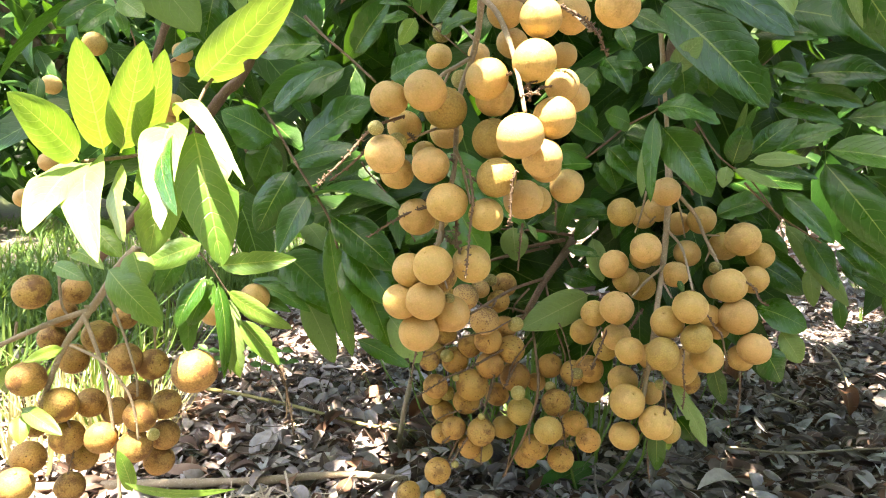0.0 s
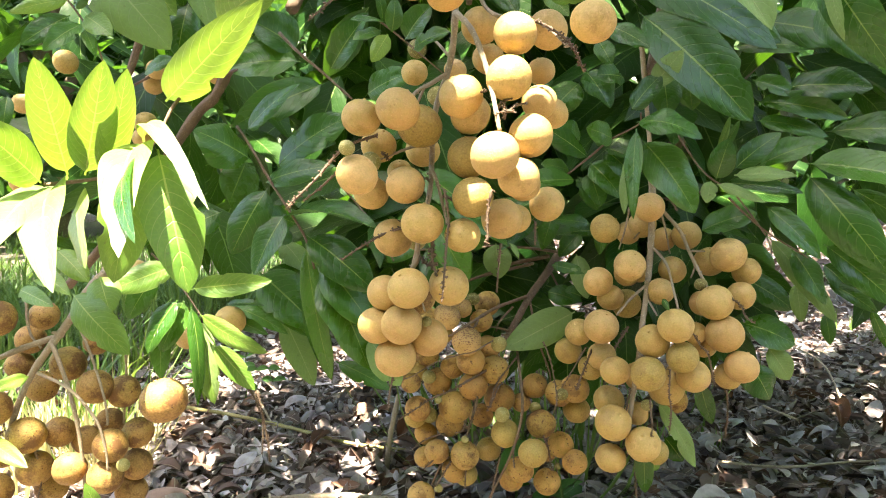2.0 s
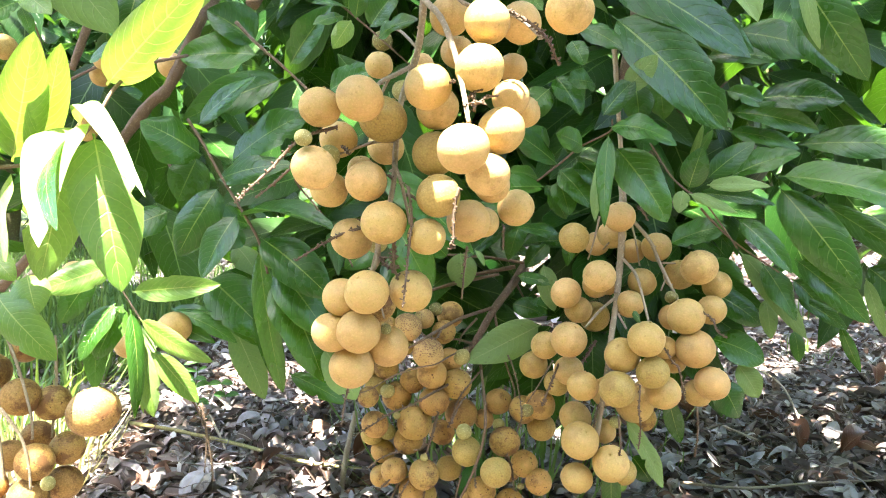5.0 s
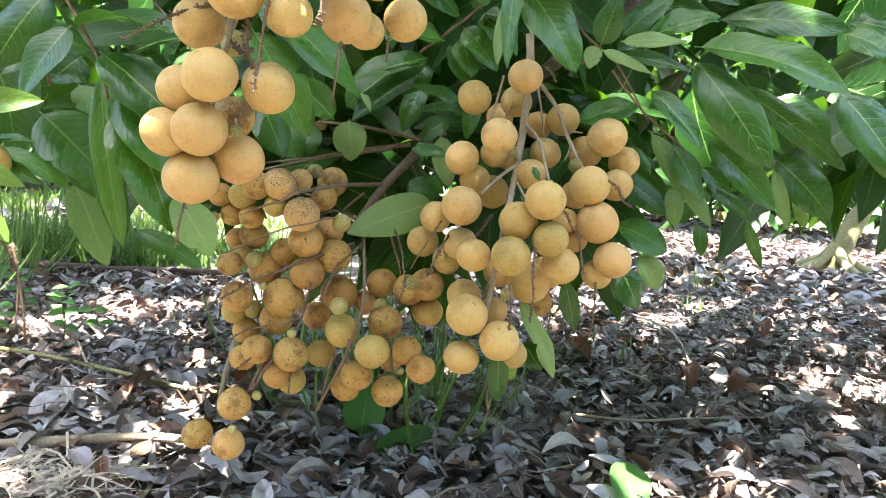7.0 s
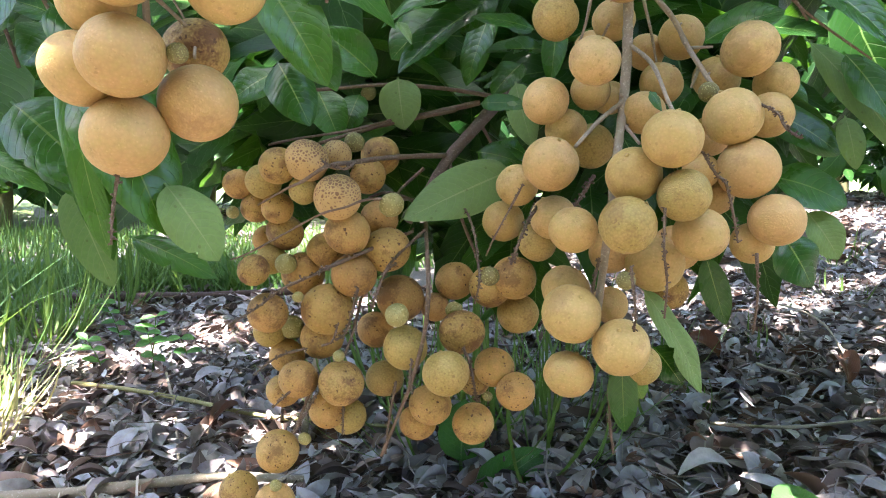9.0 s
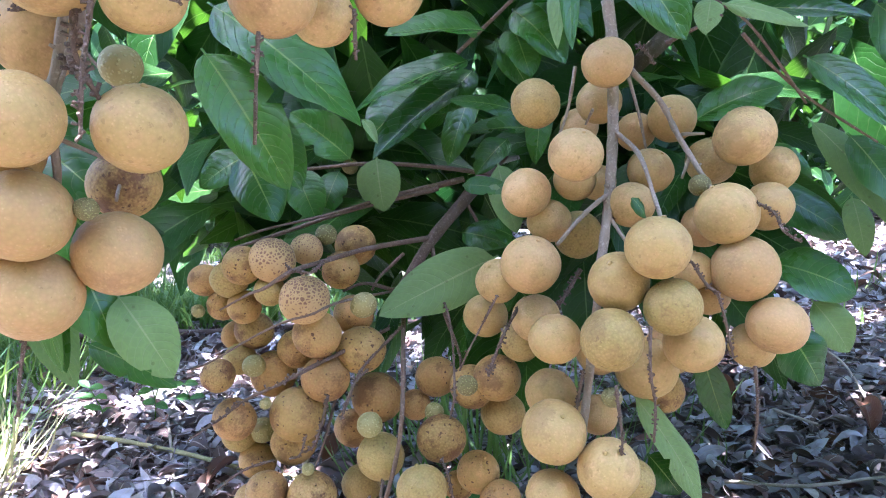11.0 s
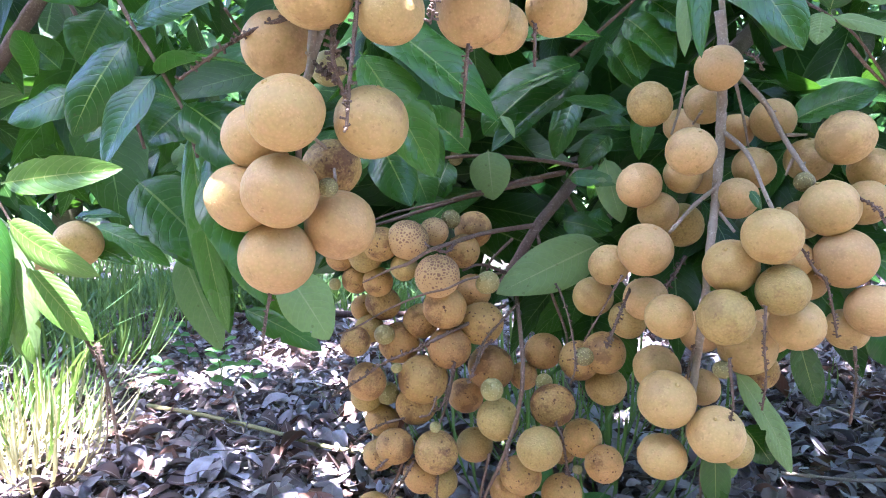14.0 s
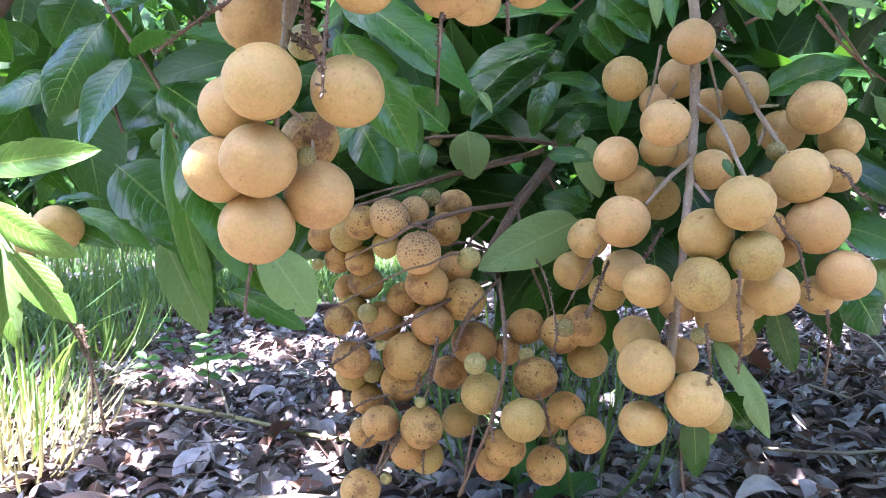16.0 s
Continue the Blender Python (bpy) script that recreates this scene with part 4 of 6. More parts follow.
def twigs_of_tree():
    stem(tree, "b", 4.8, 4.0, (-0.095, 0.56, 0.575), (-0.1166, 0.54, 0.5287), (-0.1275, 0.54, 0.5038), (-0.1418, 0.54, 0.4758), (-0.1556, 0.54, 0.463), (-0.1804, 0.54, 0.4294), (-0.2018, 0.54, 0.4012), (-0.235, 0.545, 0.362), (-0.275, 0.56, 0.325))
    stem(tree, "b", 0.979, 0.829, (-0.104, 0.47, 0.447), (-0.093, 0.465, 0.432), (-0.08, 0.46, 0.411), (-0.069, 0.458, 0.394), (-0.056, 0.455, 0.373), (-0.05, 0.455, 0.352))
    stem(tree, "b", 1.1, 0.806, (-0.074, 0.47, 0.508), (-0.061, 0.465, 0.495), (-0.043, 0.46, 0.48), (-0.024, 0.455, 0.463))
    stem(tree, "b", 1.22, 0.9, (-0.137, 0.51, 0.435), (-0.126, 0.51, 0.413), (-0.115, 0.505, 0.395), (-0.101, 0.5, 0.378), (-0.095, 0.5, 0.359))
    stem(tree, "b", 0.94, 0.571, (0.117, 0.53, 0.407), (0.142, 0.52, 0.428), (0.155, 0.51, 0.44), (0.172, 0.5, 0.45), (0.171, 0.49, 0.457))
    stem(tree, "g", 1.921, 1.596, (0.167, 0.48, 0.507), (0.171, 0.485, 0.485), (0.175, 0.488, 0.455), (0.18, 0.488, 0.412))
    stem(tree, "b", 0.701, 0.567, (0.194, 0.48, 0.441), (0.206, 0.475, 0.421), (0.213, 0.465, 0.411), (0.23, 0.47, 0.401), (0.256, 0.48, 0.373))
    stem(tree, "b", 0.87, 0.711, (0.202, 0.487, 0.4), (0.213, 0.47, 0.404), (0.216, 0.465, 0.405))
    stem(tree, "b", 0.845, 0.516, (0.226, 0.47, 0.399), (0.238, 0.475, 0.389), (0.257, 0.48, 0.375), (0.288, 0.485, 0.357))
    stem(tree, "b", 0.642, 0.504, (-0.031, 0.44, 0.41), (-0.031, 0.46, 0.405), (-0.023, 0.46, 0.396), (-0.011, 0.455, 0.382), (-0.004, 0.452, 0.371), (0.003, 0.45, 0.358))
    stem(tree, "b", 3.14, 2.71, (-0.2, 0.55, 0.529), (-0.208, 0.55, 0.507), (-0.215, 0.55, 0.489))
    stem(tree, "b", 1.14, 0.822, (-0.188, 0.55, 0.496), (-0.225, 0.55, 0.476), (-0.254, 0.55, 0.449))
    stem(tree, "b", 0.655, 0.436, (-0.152, 0.44, 0.364), (-0.136, 0.44, 0.346), (-0.121, 0.435, 0.327), (-0.109, 0.43, 0.313))
    stem(tree, "d", 0.613, 0.462, (-0.089, 0.43, 0.28), (-0.084, 0.43, 0.271), (-0.082, 0.43, 0.264))
    stem(tree, "d", 0.743, 0.563, (-0.083, 0.43, 0.277), (-0.08, 0.43, 0.261), (-0.077, 0.43, 0.243), (-0.076, 0.43, 0.23))
    stem(tree, "d", 0.454, 0.345, (-0.085, 0.43, 0.278), (-0.081, 0.43, 0.268), (-0.08, 0.43, 0.251), (-0.081, 0.43, 0.235))
    stem(tree, "b", 0.74, 0.507, (-0.197, 0.42, 0.527), (-0.184, 0.42, 0.513), (-0.171, 0.42, 0.491), (-0.17, 0.43, 0.472))
    stem(tree, "b", 0.532, 0.324, (0.004, 0.365, 0.492), (0.018, 0.365, 0.481), (0.03, 0.365, 0.471), (0.037, 0.37, 0.466))


twigs_of_tree()


def trunk_and_limbs():
    bm = bmesh.new()
    tube(bm, spline([(2.70, 3.4, -0.05), (2.72, 3.4, 0.06), (2.78, 3.39, 0.25), (2.90, 3.37, 0.5), (3.02, 3.33, 0.8), (3.0, 3.2, 1.4)], 6), 0.058, 0.04, 16, 0.13, random.Random(3))
    for a in (0.3, 1.9, 3.3, 4.6, 5.6):
        d = Vector((math.cos(a), math.sin(a), 0))
        tube(bm, spline([Vector((2.72, 3.4, 0.16)), Vector((2.72, 3.4, 0.06)) + d * 0.11, Vector((2.72, 3.4, 0.01)) + d * 0.26, Vector((2.72, 3.4, -0.06)) + d * 0.45], 5), 0.034, 0.012, 9, 0.2, random.Random(4))
    part("trunk", bm, BARK["t"], tree, "pale rough sunlit trunk with root flare")
    limbs = [
        (0.045, 0.006, (3.0, 3.3, 0.78), (2.0, 2.4, 1.1), (1.1, 1.5, 0.98), (0.72, 1.15, 0.80), (0.45, 0.90, 0.60), (0.25, 0.72, 0.43)),
        (0.035, 0.006, (2.95, 3.35, 0.7), (1.6, 2.7, 1.1), (0.5, 1.8, 1.0), (0.0, 1.3, 0.9), (-0.10, 0.9, 0.75), (-0.1, 0.62, 0.56)),
        (0.035, 0.006, (2.92, 3.35, 0.65), (2.0, 2.2, 1.0), (1.2, 1.3, 0.8), (0.9, 0.95, 0.62), (0.6, 0.75, 0.46)),
        (0.030, 0.005, (3.0, 3.25, 1.1), (1.6, 2.0, 1.5), (0.6, 0.9, 1.25), (0.32, 0.62, 0.95), (0.22, 0.52, 0.66), (0.175, 0.485, 0.47)),
        (0.022, 0.0016, (1.2, 1.7, 1.25), (0.4, 1.0, 1.3), (0.12, 0.6, 1.0), (0.07, 0.42, 0.72), (0.050, 0.365, 0.50)),
    ]
    for r0, r1, *pts in limbs:
        bm = bmesh.new()
        tube(bm, spline(pts, 8), r0, r1, 9, 0.06, random.Random(7))
        part("limb", bm, BARK["b"], tree)


trunk_and_limbs()


SUN_ON_GROUND = [(-0.22, 0.69, 0.045), (0.67, 0.76, 0.035), (0.80, 0.93, 0.025), (0.55, 0.82, 0.035), (0.36, 0.86, 0.03), (0.02, 0.83, 0.03), (0.95, 1.05, 0.025),
                 (0.46, 1.02, 0.03), (0.22, 0.74, 0.03), (0.48, 0.72, 0.03), (-0.24, 1.27, 0.03), (-0.15, 1.33, 0.03), (-0.08, 1.15, 0.04),
                 (-0.22, 1.04, 0.015), (-0.10, 0.86, 0.03), (0.10, 1.02, 0.04), (0.30, 1.15, 0.04),
                 (-0.05, 0.75, 0.025), (0.05, 0.70, 0.02), (0.14, 0.78, 0.025), (0.25, 0.90, 0.03), (0.33, 0.72, 0.025), (-0.12, 0.97, 0.025), (0.0, 0.93, 0.02), (0.2, 1.1, 0.03), (0.08, 0.90, 0.02),
                 (-0.36, 1.57, 0.03), (-0.28, 1.42, 0.04), (-0.38, 1.34, 0.035), (-0.21, 1.52, 0.03), (-0.30, 1.47, 0.03), (0.80, 1.50, 0.05), (1.01, 1.75, 0.07), (1.21, 1.81, 0.06), (0.90, 1.05, 0.05), (0.74, 0.86, 0.035), (1.05, 1.2, 0.04), (0.60, 1.62, 0.05), (0.72, 1.72, 0.05), (1.95, 2.7, 0.10), (1.9, 3.0, 0.10), (2.3, 3.35, 0.12)]
SUN_ON_GROUND += [(spot.uniform(-0.14, 0.46), spot.uniform(0.72, 1.10), spot.uniform(0.008, 0.030)) for spot in (random.Random(70 + i) for i in range(40))]


# gaps in the hanging leaves: x and z where one begins, its slope across and upwards, its half width
GAPS = [(0.090, 0.323, 0.046, -0.016, 0.016), (0.144, 0.330, 0.168, 0.001, 0.042)]


def open_gap(x, y, z):
    """Whether a leaf that hangs from here would cover a gap."""
    return any(abs(x - gx - dx * (y - 0.6)) < half + 0.03 * (y - 0.6) and -0.03 < z - gz - dz * (y - 0.6) < 0.095 for gx, gz, dx, dz, half in GAPS)


def crown():
    shift = SUN_FROM / SUN_FROM.z
    rng = np.random.default_rng(11)
    # hanging curtain of leaves behind the fruit
    pts = []
    while len(pts) < 2600:
        x, y, z = rng.uniform(-0.36, 1.7), rng.uniform(0.575, 1.25), rng.uniform(0.33, 1.0)
        low = (0.345 if -0.05 < x < 0.32 else 0.385) + 0.025 * math.sin(x * 9) + 0.02 * math.sin(x * 23 + 1) - 0.02 * (y - 0.6)
        if z < low or (x < -0.16 and rng.random() < 0.62) or (x > 0.42 and (y > 0.72 or z > 0.80) and rng.random() < 0.93):
            continue
        if open_gap(x, y, z):
            continue
        if any(math.hypot(x - shift.x * z - gx, y - shift.y * z - gy) < gr + 0.015 for gx, gy, gr in SUN_ON_GROUND):
            continue
        pts.append((x, y, z))
    leaf_cloud("hanging_foliage", pts, LEAF_SHADE_DARK, tree, 1, (0.085, 0.135), (0.35, 0.95), (0, -0.65, 0.85), 1.2)
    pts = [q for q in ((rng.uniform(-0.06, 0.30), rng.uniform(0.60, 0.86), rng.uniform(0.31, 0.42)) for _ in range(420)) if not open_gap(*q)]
    leaf_cloud("hanging_foliage", pts, LEAF_SHADE_DARK, tree, 4, (0.07, 0.11), (0.05, 0.6), (0, -0.65, 0.85), 1.2)
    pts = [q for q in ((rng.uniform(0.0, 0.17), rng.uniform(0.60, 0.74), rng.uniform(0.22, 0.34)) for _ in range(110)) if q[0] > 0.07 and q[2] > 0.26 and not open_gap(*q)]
    leaf_cloud("hanging_foliage", [q for q in ((rng.uniform(0.10, 0.27), rng.uniform(0.55, 0.68), rng.uniform(0.30, 0.37)) for _ in range(150)) if not open_gap(*q)], LEAF_SHADE_DARK, tree, 6, (0.05, 0.085), (0.4, 0.95), (0, -0.65, 0.85), 1.0)
    leaf_cloud("hanging_foliage", pts, LEAF_SHADE_DARK, tree, 5, (0.06, 0.10), (0.1, 0.8), (0, -0.65, 0.85), 1.2)
    # unseen roof of the crown, laid out to shape the sun by the patch that each leaf shades: three boughs of leaves,
    # open here and there to the sun
    boughs = [(1.25, 1.95, 1.95, 1.65, 330, -0.02, 4.6), (0.24, 0.72, 0.70, 0.50, 620, 0.14, 5.5), (-0.75, 1.95, 1.25, 1.0, 640, 0.26, 5.0)]
    clear = [(-0.20, 0.245, 0.145), (-0.58, 0.90, 0.12), (0.083, 0.343, 0.044), (0.104, 0.408, 0.022), (-0.13, 0.370, 0.050), (-0.06, 0.31, 0.05), (-0.02, 0.86, 0.08), (-0.10, 0.45, 0.012), (-0.045, 0.372, 0.042), (0.39, 0.58, 0.045), (0.50, 0.66, 0.05)]
    clear += [(gx + 0.3 * shift.x, gy + 0.3 * shift.y, gr) for gx, gy, gr in SUN_ON_GROUND]
    pts = []
    for cx, cy, a, b, density, opening, freq in boughs:
        for _ in range(int(density * math.pi * a * b * 1.6)):
            px, py = rng.uniform(cx - a, cx + a), rng.uniform(cy - b, cy + b)
            edge = math.hypot((px - cx) / a, (py - cy) / b) + 0.18 * noise.noise(Vector((px * 2.3, py * 2.3, 1.0)))
            if edge > 0.98 or any(math.hypot(px - gx, py - gy) < gr + 0.02 for gx, gy, gr in clear):
                continue
            if noise.noise(Vector((px * freq, py * freq, 22.0))) > opening and not (-0.06 < px < 0.50 and 0.2 < py < 0.62):
                continue
            h = 1.15 + 0.55 * math.sqrt(max(0.0, 1 - edge * edge)) * rng.random() + rng.uniform(0, 0.4)
            pts.append((px + shift.x * (h - 0.3), py + shift.y * (h - 0.3), h))
    # more unseen leaves, added over the patches that are to lie in shade
    for x0, x1, y0, y1, more in ((-0.05, 0.50, 0.24, 0.64, 1500), (-0.36, 0.0, 0.44, 0.66, 500), (-0.29, -0.16, 0.375, 0.47, 120), (0.45, 1.9, 0.70, 1.9, 320), (2.3, 3.1, 3.0, 3.8, 220), (-1.5, -0.35, 1.35, 2.4, 420), (0.95, 2.5, 1.5, 3.2, 1000), (-1.1, -0.48, 1.25, 2.3, 900), (-0.20, -0.145, 0.425, 0.46, 25), (0.5, 1.7, 0.82, 1.5, 600), (0.4, 1.3, 1.4, 2.2, 350), (0.9, 2.6, 1.9, 3.4, 1500), (2.0, 3.6, 2.6, 5.0, 700), (-2.2, -0.7, 2.2, 4.0, 900)):
        for _ in range(more):
            px, py = rng.uniform(x0, x1), rng.uniform(y0, y1)
            px, py = px - 0.1 * shift.x, py - 0.1 * shift.y
            if any(math.hypot(px - gx, py - gy) < gr + 0.02 for gx, gy, gr in clear):
                continue
            h = rng.uniform(1.15, 1.85)
            pts.append((px + shift.x * (h - 0.3), py + shift.y * (h - 0.3), h))
    leaf_cloud("crown_foliage", pts, LEAF_SHADE_DARK, tree, 2, (0.08, 0.13), (0.05, 0.6), (0, -0.2, 1.0), 1.0, 0.5)


crown()

# ---- fruit clusters ----
UPPER_FRUIT = [
    (-0.003, 0.345, 0.441, 9.72),
    (0.016, 0.335, 0.444, 10.8),
    (0.025, 0.36, 0.438, 11.8),
    (-0.004, 0.335, 0.413, 10.3),
    (-0.001, 0.365, 0.404, 9.46),
    (0.018, 0.352, 0.408, 9.98),
    (0.013, 0.38, 0.415, 6.95),
    (0.027, 0.345, 0.389, 10.7),
    (0.047, 0.345, 0.383, 8.98),
    (0.01, 0.369, 0.38, 10.5),
    (0.052, 0.344, 0.402, 10.3),
    (0.061, 0.3105, 0.4215, 11.1),
    (0.0785, 0.329, 0.431, 10.6),
    (0.068, 0.371, 0.39, 11.1),
    (0.077, 0.39, 0.389, 8.76),
    (0.095, 0.395, 0.397, 10.1),
    (0.046, 0.335, 0.45, 10.7),
    (0.051, 0.36, 0.444, 10.6),
    (0.068, 0.325, 0.457, 10.6),
    (0.071, 0.33, 0.478, 10.2),
    (0.086, 0.36, 0.45, 9.13),
    (0.096, 0.38, 0.446, 8.08),
    (0.05, 0.355, 0.422, 10.8),
    (0.073, 0.3265, 0.4117, 9.8),
    (0.0796, 0.375, 0.4084, 9.4),
]
UPPER_FRUIT += [
    (0.09, 0.39, 0.47, 7.92),
    (0.091, 0.37, 0.488, 10.4),
    (0.105, 0.32, 0.481, 10.3),
    (0.056, 0.37, 0.49, 9.90),
    (0.061, 0.385, 0.476, 8.77),
    (0.02, 0.4, 0.471, 7.51),
    (0.021, 0.41, 0.486, 5.67),
    (0.033, 0.4, 0.458, 5.89),
    (0.025, 0.39, 0.427, 9.68),
    (0.003, 0.368, 0.4285, 9.4),
    (0.043, 0.41, 0.474, 6.68),
    (-0.0075, 0.3275, 0.4255, 3.9),
    (0.0005, 0.352, 0.4195, 5.3),
    (0.022, 0.335, 0.504, 10.0),
    (0.039, 0.33, 0.498, 10.3),
    (0.096, 0.33, 0.516, 10.3),
    (0.064, 0.39, 0.534, 10.3),
    (0.086, 0.42, 0.526, 8.77),
    (0.013, 0.35, 0.546, 10.6),
    (0.051, 0.34, 0.541, 10.3),
]
MIDDLE_FRUIT = [
    (0.02, 0.341, 0.357, 10.4),
    (0.04, 0.356, 0.356, 10.5),
    (0.007, 0.357, 0.352, 9.6),
    (0.016, 0.349, 0.337, 10.6),
    (0.0026, 0.356, 0.335, 10.1),
    (0.029, 0.365, 0.327, 10.6),
    (0.012, 0.358, 0.318, 11.0),
    (0.021, 0.39, 0.377, 5.92),
    (0.0285, 0.352, 0.338, 2.8),
]
RIGHT_FRUIT = [
    (0.177, 0.484, 0.392, 10.5),
    (0.148, 0.489, 0.377, 10.5),
    (0.16, 0.465, 0.354, 10.7),
    (0.143, 0.485, 0.34, 10.5),
    (0.229, 0.475, 0.36, 12.3),
    (0.247, 0.488, 0.347, 9.97),
    (0.215, 0.458, 0.33, 11.8),
    (0.238, 0.474, 0.332, 10.0),
    (0.181, 0.431, 0.32, 11.2),
    (0.171, 0.445, 0.307, 11.0),
    (0.142, 0.466, 0.312, 11.8),
    (0.222, 0.458, 0.309, 12.6),
    (0.187, 0.434, 0.299, 10.2),
    (0.199, 0.448, 0.283, 10.9),
    (0.232, 0.453, 0.288, 11.2),
    (0.166, 0.435, 0.288, 11.1),
    (0.149, 0.453, 0.285, 9.95),
    (0.145, 0.477, 0.289, 10.1),
    (0.126, 0.504, 0.286, 10.0),
    (0.131, 0.49, 0.303, 9.70),
    (0.147, 0.446, 0.252, 12.0),
    (0.166, 0.442, 0.239, 11.4),
    (0.147, 0.451, 0.226, 10.3),
    (0.151, 0.478, 0.257, 10.9),
]
RIGHT_FRUIT += [
    (0.178, 0.505, 0.379, 10.0),
    (0.164, 0.49, 0.345, 9.03),
    (0.198, 0.52, 0.367, 8.97),
    (0.21, 0.505, 0.371, 10.5),
    (0.196, 0.49, 0.348, 9.83),
    (0.227, 0.505, 0.352, 11.0),
    (0.185, 0.48, 0.334, 9.60),
    (0.178, 0.51, 0.344, 8.39),
    (0.153, 0.49, 0.328, 9.37),
    (0.168, 0.505, 0.321, 10.8),
    (0.218, 0.49, 0.324, 9.25),
    (0.205, 0.465, 0.308, 7.72),
    (0.215, 0.475, 0.297, 8.30),
    (0.188, 0.47, 0.269, 12.6),
    (0.173, 0.485, 0.273, 10.5),
    (0.199, 0.475, 0.275, 10.7),
    (0.23, 0.47, 0.277, 9.32),
    (0.167, 0.44, 0.266, 3.77),
    (0.14, 0.49, 0.277, 9.09),
    (0.167, 0.465, 0.252, 8.05),
    (0.179, 0.46, 0.227, 9.04),
    (0.174, 0.53, 0.371, 9.08),
    (0.208, 0.466, 0.341, 4.34),
]
RIGHT_SPOTTED = [
    (0.199, 0.485, 0.255, 9.23),
]
LOWER_FRUIT = [
    (0.071, 0.495, 0.274, 11.0),
    (0.043, 0.492, 0.247, 12.2),
    (0.076, 0.508, 0.249, 11.8),
    (0.079, 0.485, 0.23, 10.2),
    (0.105, 0.488, 0.236, 10.7),
    (0.097, 0.466, 0.223, 10.2),
    (0.11, 0.49, 0.192, 9.87),
    (0.05, 0.481, 0.215, 10.4),
    (0.018, 0.491, 0.18, 10.2),
    (-0.005, 0.505, 0.155, 9.53),
    (0.016, 0.49, 0.155, 9.62),
    (0.024, 0.485, 0.313, 8.53),
    (0.015, 0.495, 0.306, 8.38),
    (0.001, 0.505, 0.305, 7.51),
    (0.009, 0.505, 0.294, 7.55),
    (0.021, 0.495, 0.294, 7.41),
    (-0.001, 0.5, 0.292, 3.04),
    (0.035, 0.485, 0.302, 6.60),
    (0.067, 0.52, 0.318, 9.74),
    (0.062, 0.505, 0.308, 8.73),
    (0.074, 0.485, 0.295, 5.71),
    (0.054, 0.485, 0.283, 10.3),
    (0.067, 0.505, 0.288, 9.14),
    (0.056, 0.49, 0.263, 10.5),
]
LOWER_FRUIT += [
    (0.041, 0.505, 0.273, 9.08),
    (0.022, 0.505, 0.282, 9.00),
    (0.011, 0.515, 0.278, 7.06),
    (0.015, 0.505, 0.269, 7.61),
    (0.024, 0.495, 0.268, 5.09),
    (0.03, 0.505, 0.262, 10.4),
    (0.0115, 0.485, 0.2665, 7.3),
    (0.039, 0.5, 0.232, 10.4),
    (0.016, 0.49, 0.246, 9.41),
    (0.013, 0.505, 0.234, 8.02),
    (0.024, 0.505, 0.236, 5.95),
    (0.076, 0.475, 0.247, 5.31),
    (0.103, 0.515, 0.256, 9.90),
    (0.102, 0.5, 0.244, 4.26),
    (0.093, 0.515, 0.243, 7.33),
    (0.119, 0.5, 0.255, 9.99),
    (0.13, 0.495, 0.26, 10.6),
    (0.116, 0.465, 0.265, 4.26),
    (0.133, 0.505, 0.241, 10.1),
    (0.121, 0.5, 0.216, 9.73),
    (0.13, 0.49, 0.207, 9.21),
    (0.09, 0.485, 0.203, 10.0),
    (0.084, 0.49, 0.193, 8.73),
    (0.068, 0.505, 0.21, 9.30),
]
LOWER_FRUIT += [
    (0.112, 0.51, 0.206, 7.36),
    (0.042, 0.49, 0.2, 8.93),
    (0.051, 0.495, 0.195, 8.72),
    (0.03, 0.485, 0.216, 9.09),
    (0.021, 0.495, 0.208, 8.25),
    (0.021, 0.505, 0.222, 8.77),
    (0.05, 0.475, 0.229, 2.64),
    (0.031, 0.49, 0.186, 3.08),
    (0.019, 0.48, 0.168, 2.68),
    (0.031, 0.485, 0.254, 2.67),
    (0.116, 0.48, 0.208, 2.41),
    (0.063, 0.52, 0.231, 9.55),
]
LOWER_SPOTTED = [
    (0.051, 0.477, 0.299, 10.4),
    (0.037, 0.483, 0.315, 9.84),
    (0.048, 0.5, 0.318, 7.19),
    (0.056, 0.505, 0.324, 4.86),
]
LEFT_FRUIT = [
    (-0.235, 0.41, 0.327, 11.3),
    (-0.224, 0.44, 0.323, 9.47),
    (-0.24, 0.45, 0.305, 9.72),
    (-0.204, 0.43, 0.294, 11.1),
    (-0.248, 0.45, 0.287, 9.77),
    (-0.182, 0.42, 0.282, 10.9),
    (-0.169, 0.43, 0.276, 10.4),
    (-0.113, 0.36, 0.293, 12.5),
    (-0.228, 0.44, 0.276, 10.3),
    (-0.235, 0.4, 0.274, 11.5),
    (-0.201, 0.46, 0.301, 8.71),
    (-0.221, 0.41, 0.254, 11.5),
    (-0.212, 0.43, 0.249, 9.80),
    (-0.2, 0.44, 0.24, 9.64),
    (-0.169, 0.41, 0.248, 10.4),
    (-0.189, 0.45, 0.249, 9.42),
    (-0.161, 0.43, 0.249, 10.1),
    (-0.22, 0.415, 0.231, 11.0),
    (-0.195, 0.41, 0.233, 10.1),
    (-0.173, 0.41, 0.228, 10.8),
    (-0.163, 0.43, 0.228, 10.2),
    (-0.167, 0.43, 0.21, 10.2),
    (-0.219, 0.43, 0.212, 10.2),
    (-0.25, 0.42, 0.214, 11.1),
]
LEFT_FRUIT += [
    (-0.247, 0.4, 0.204, 11.8),
    (-0.229, 0.43, 0.19, 9.95),
    (-0.154, 0.395, 0.242, 3.83),
    (-0.257, 0.44, 0.229, 8.54),
]
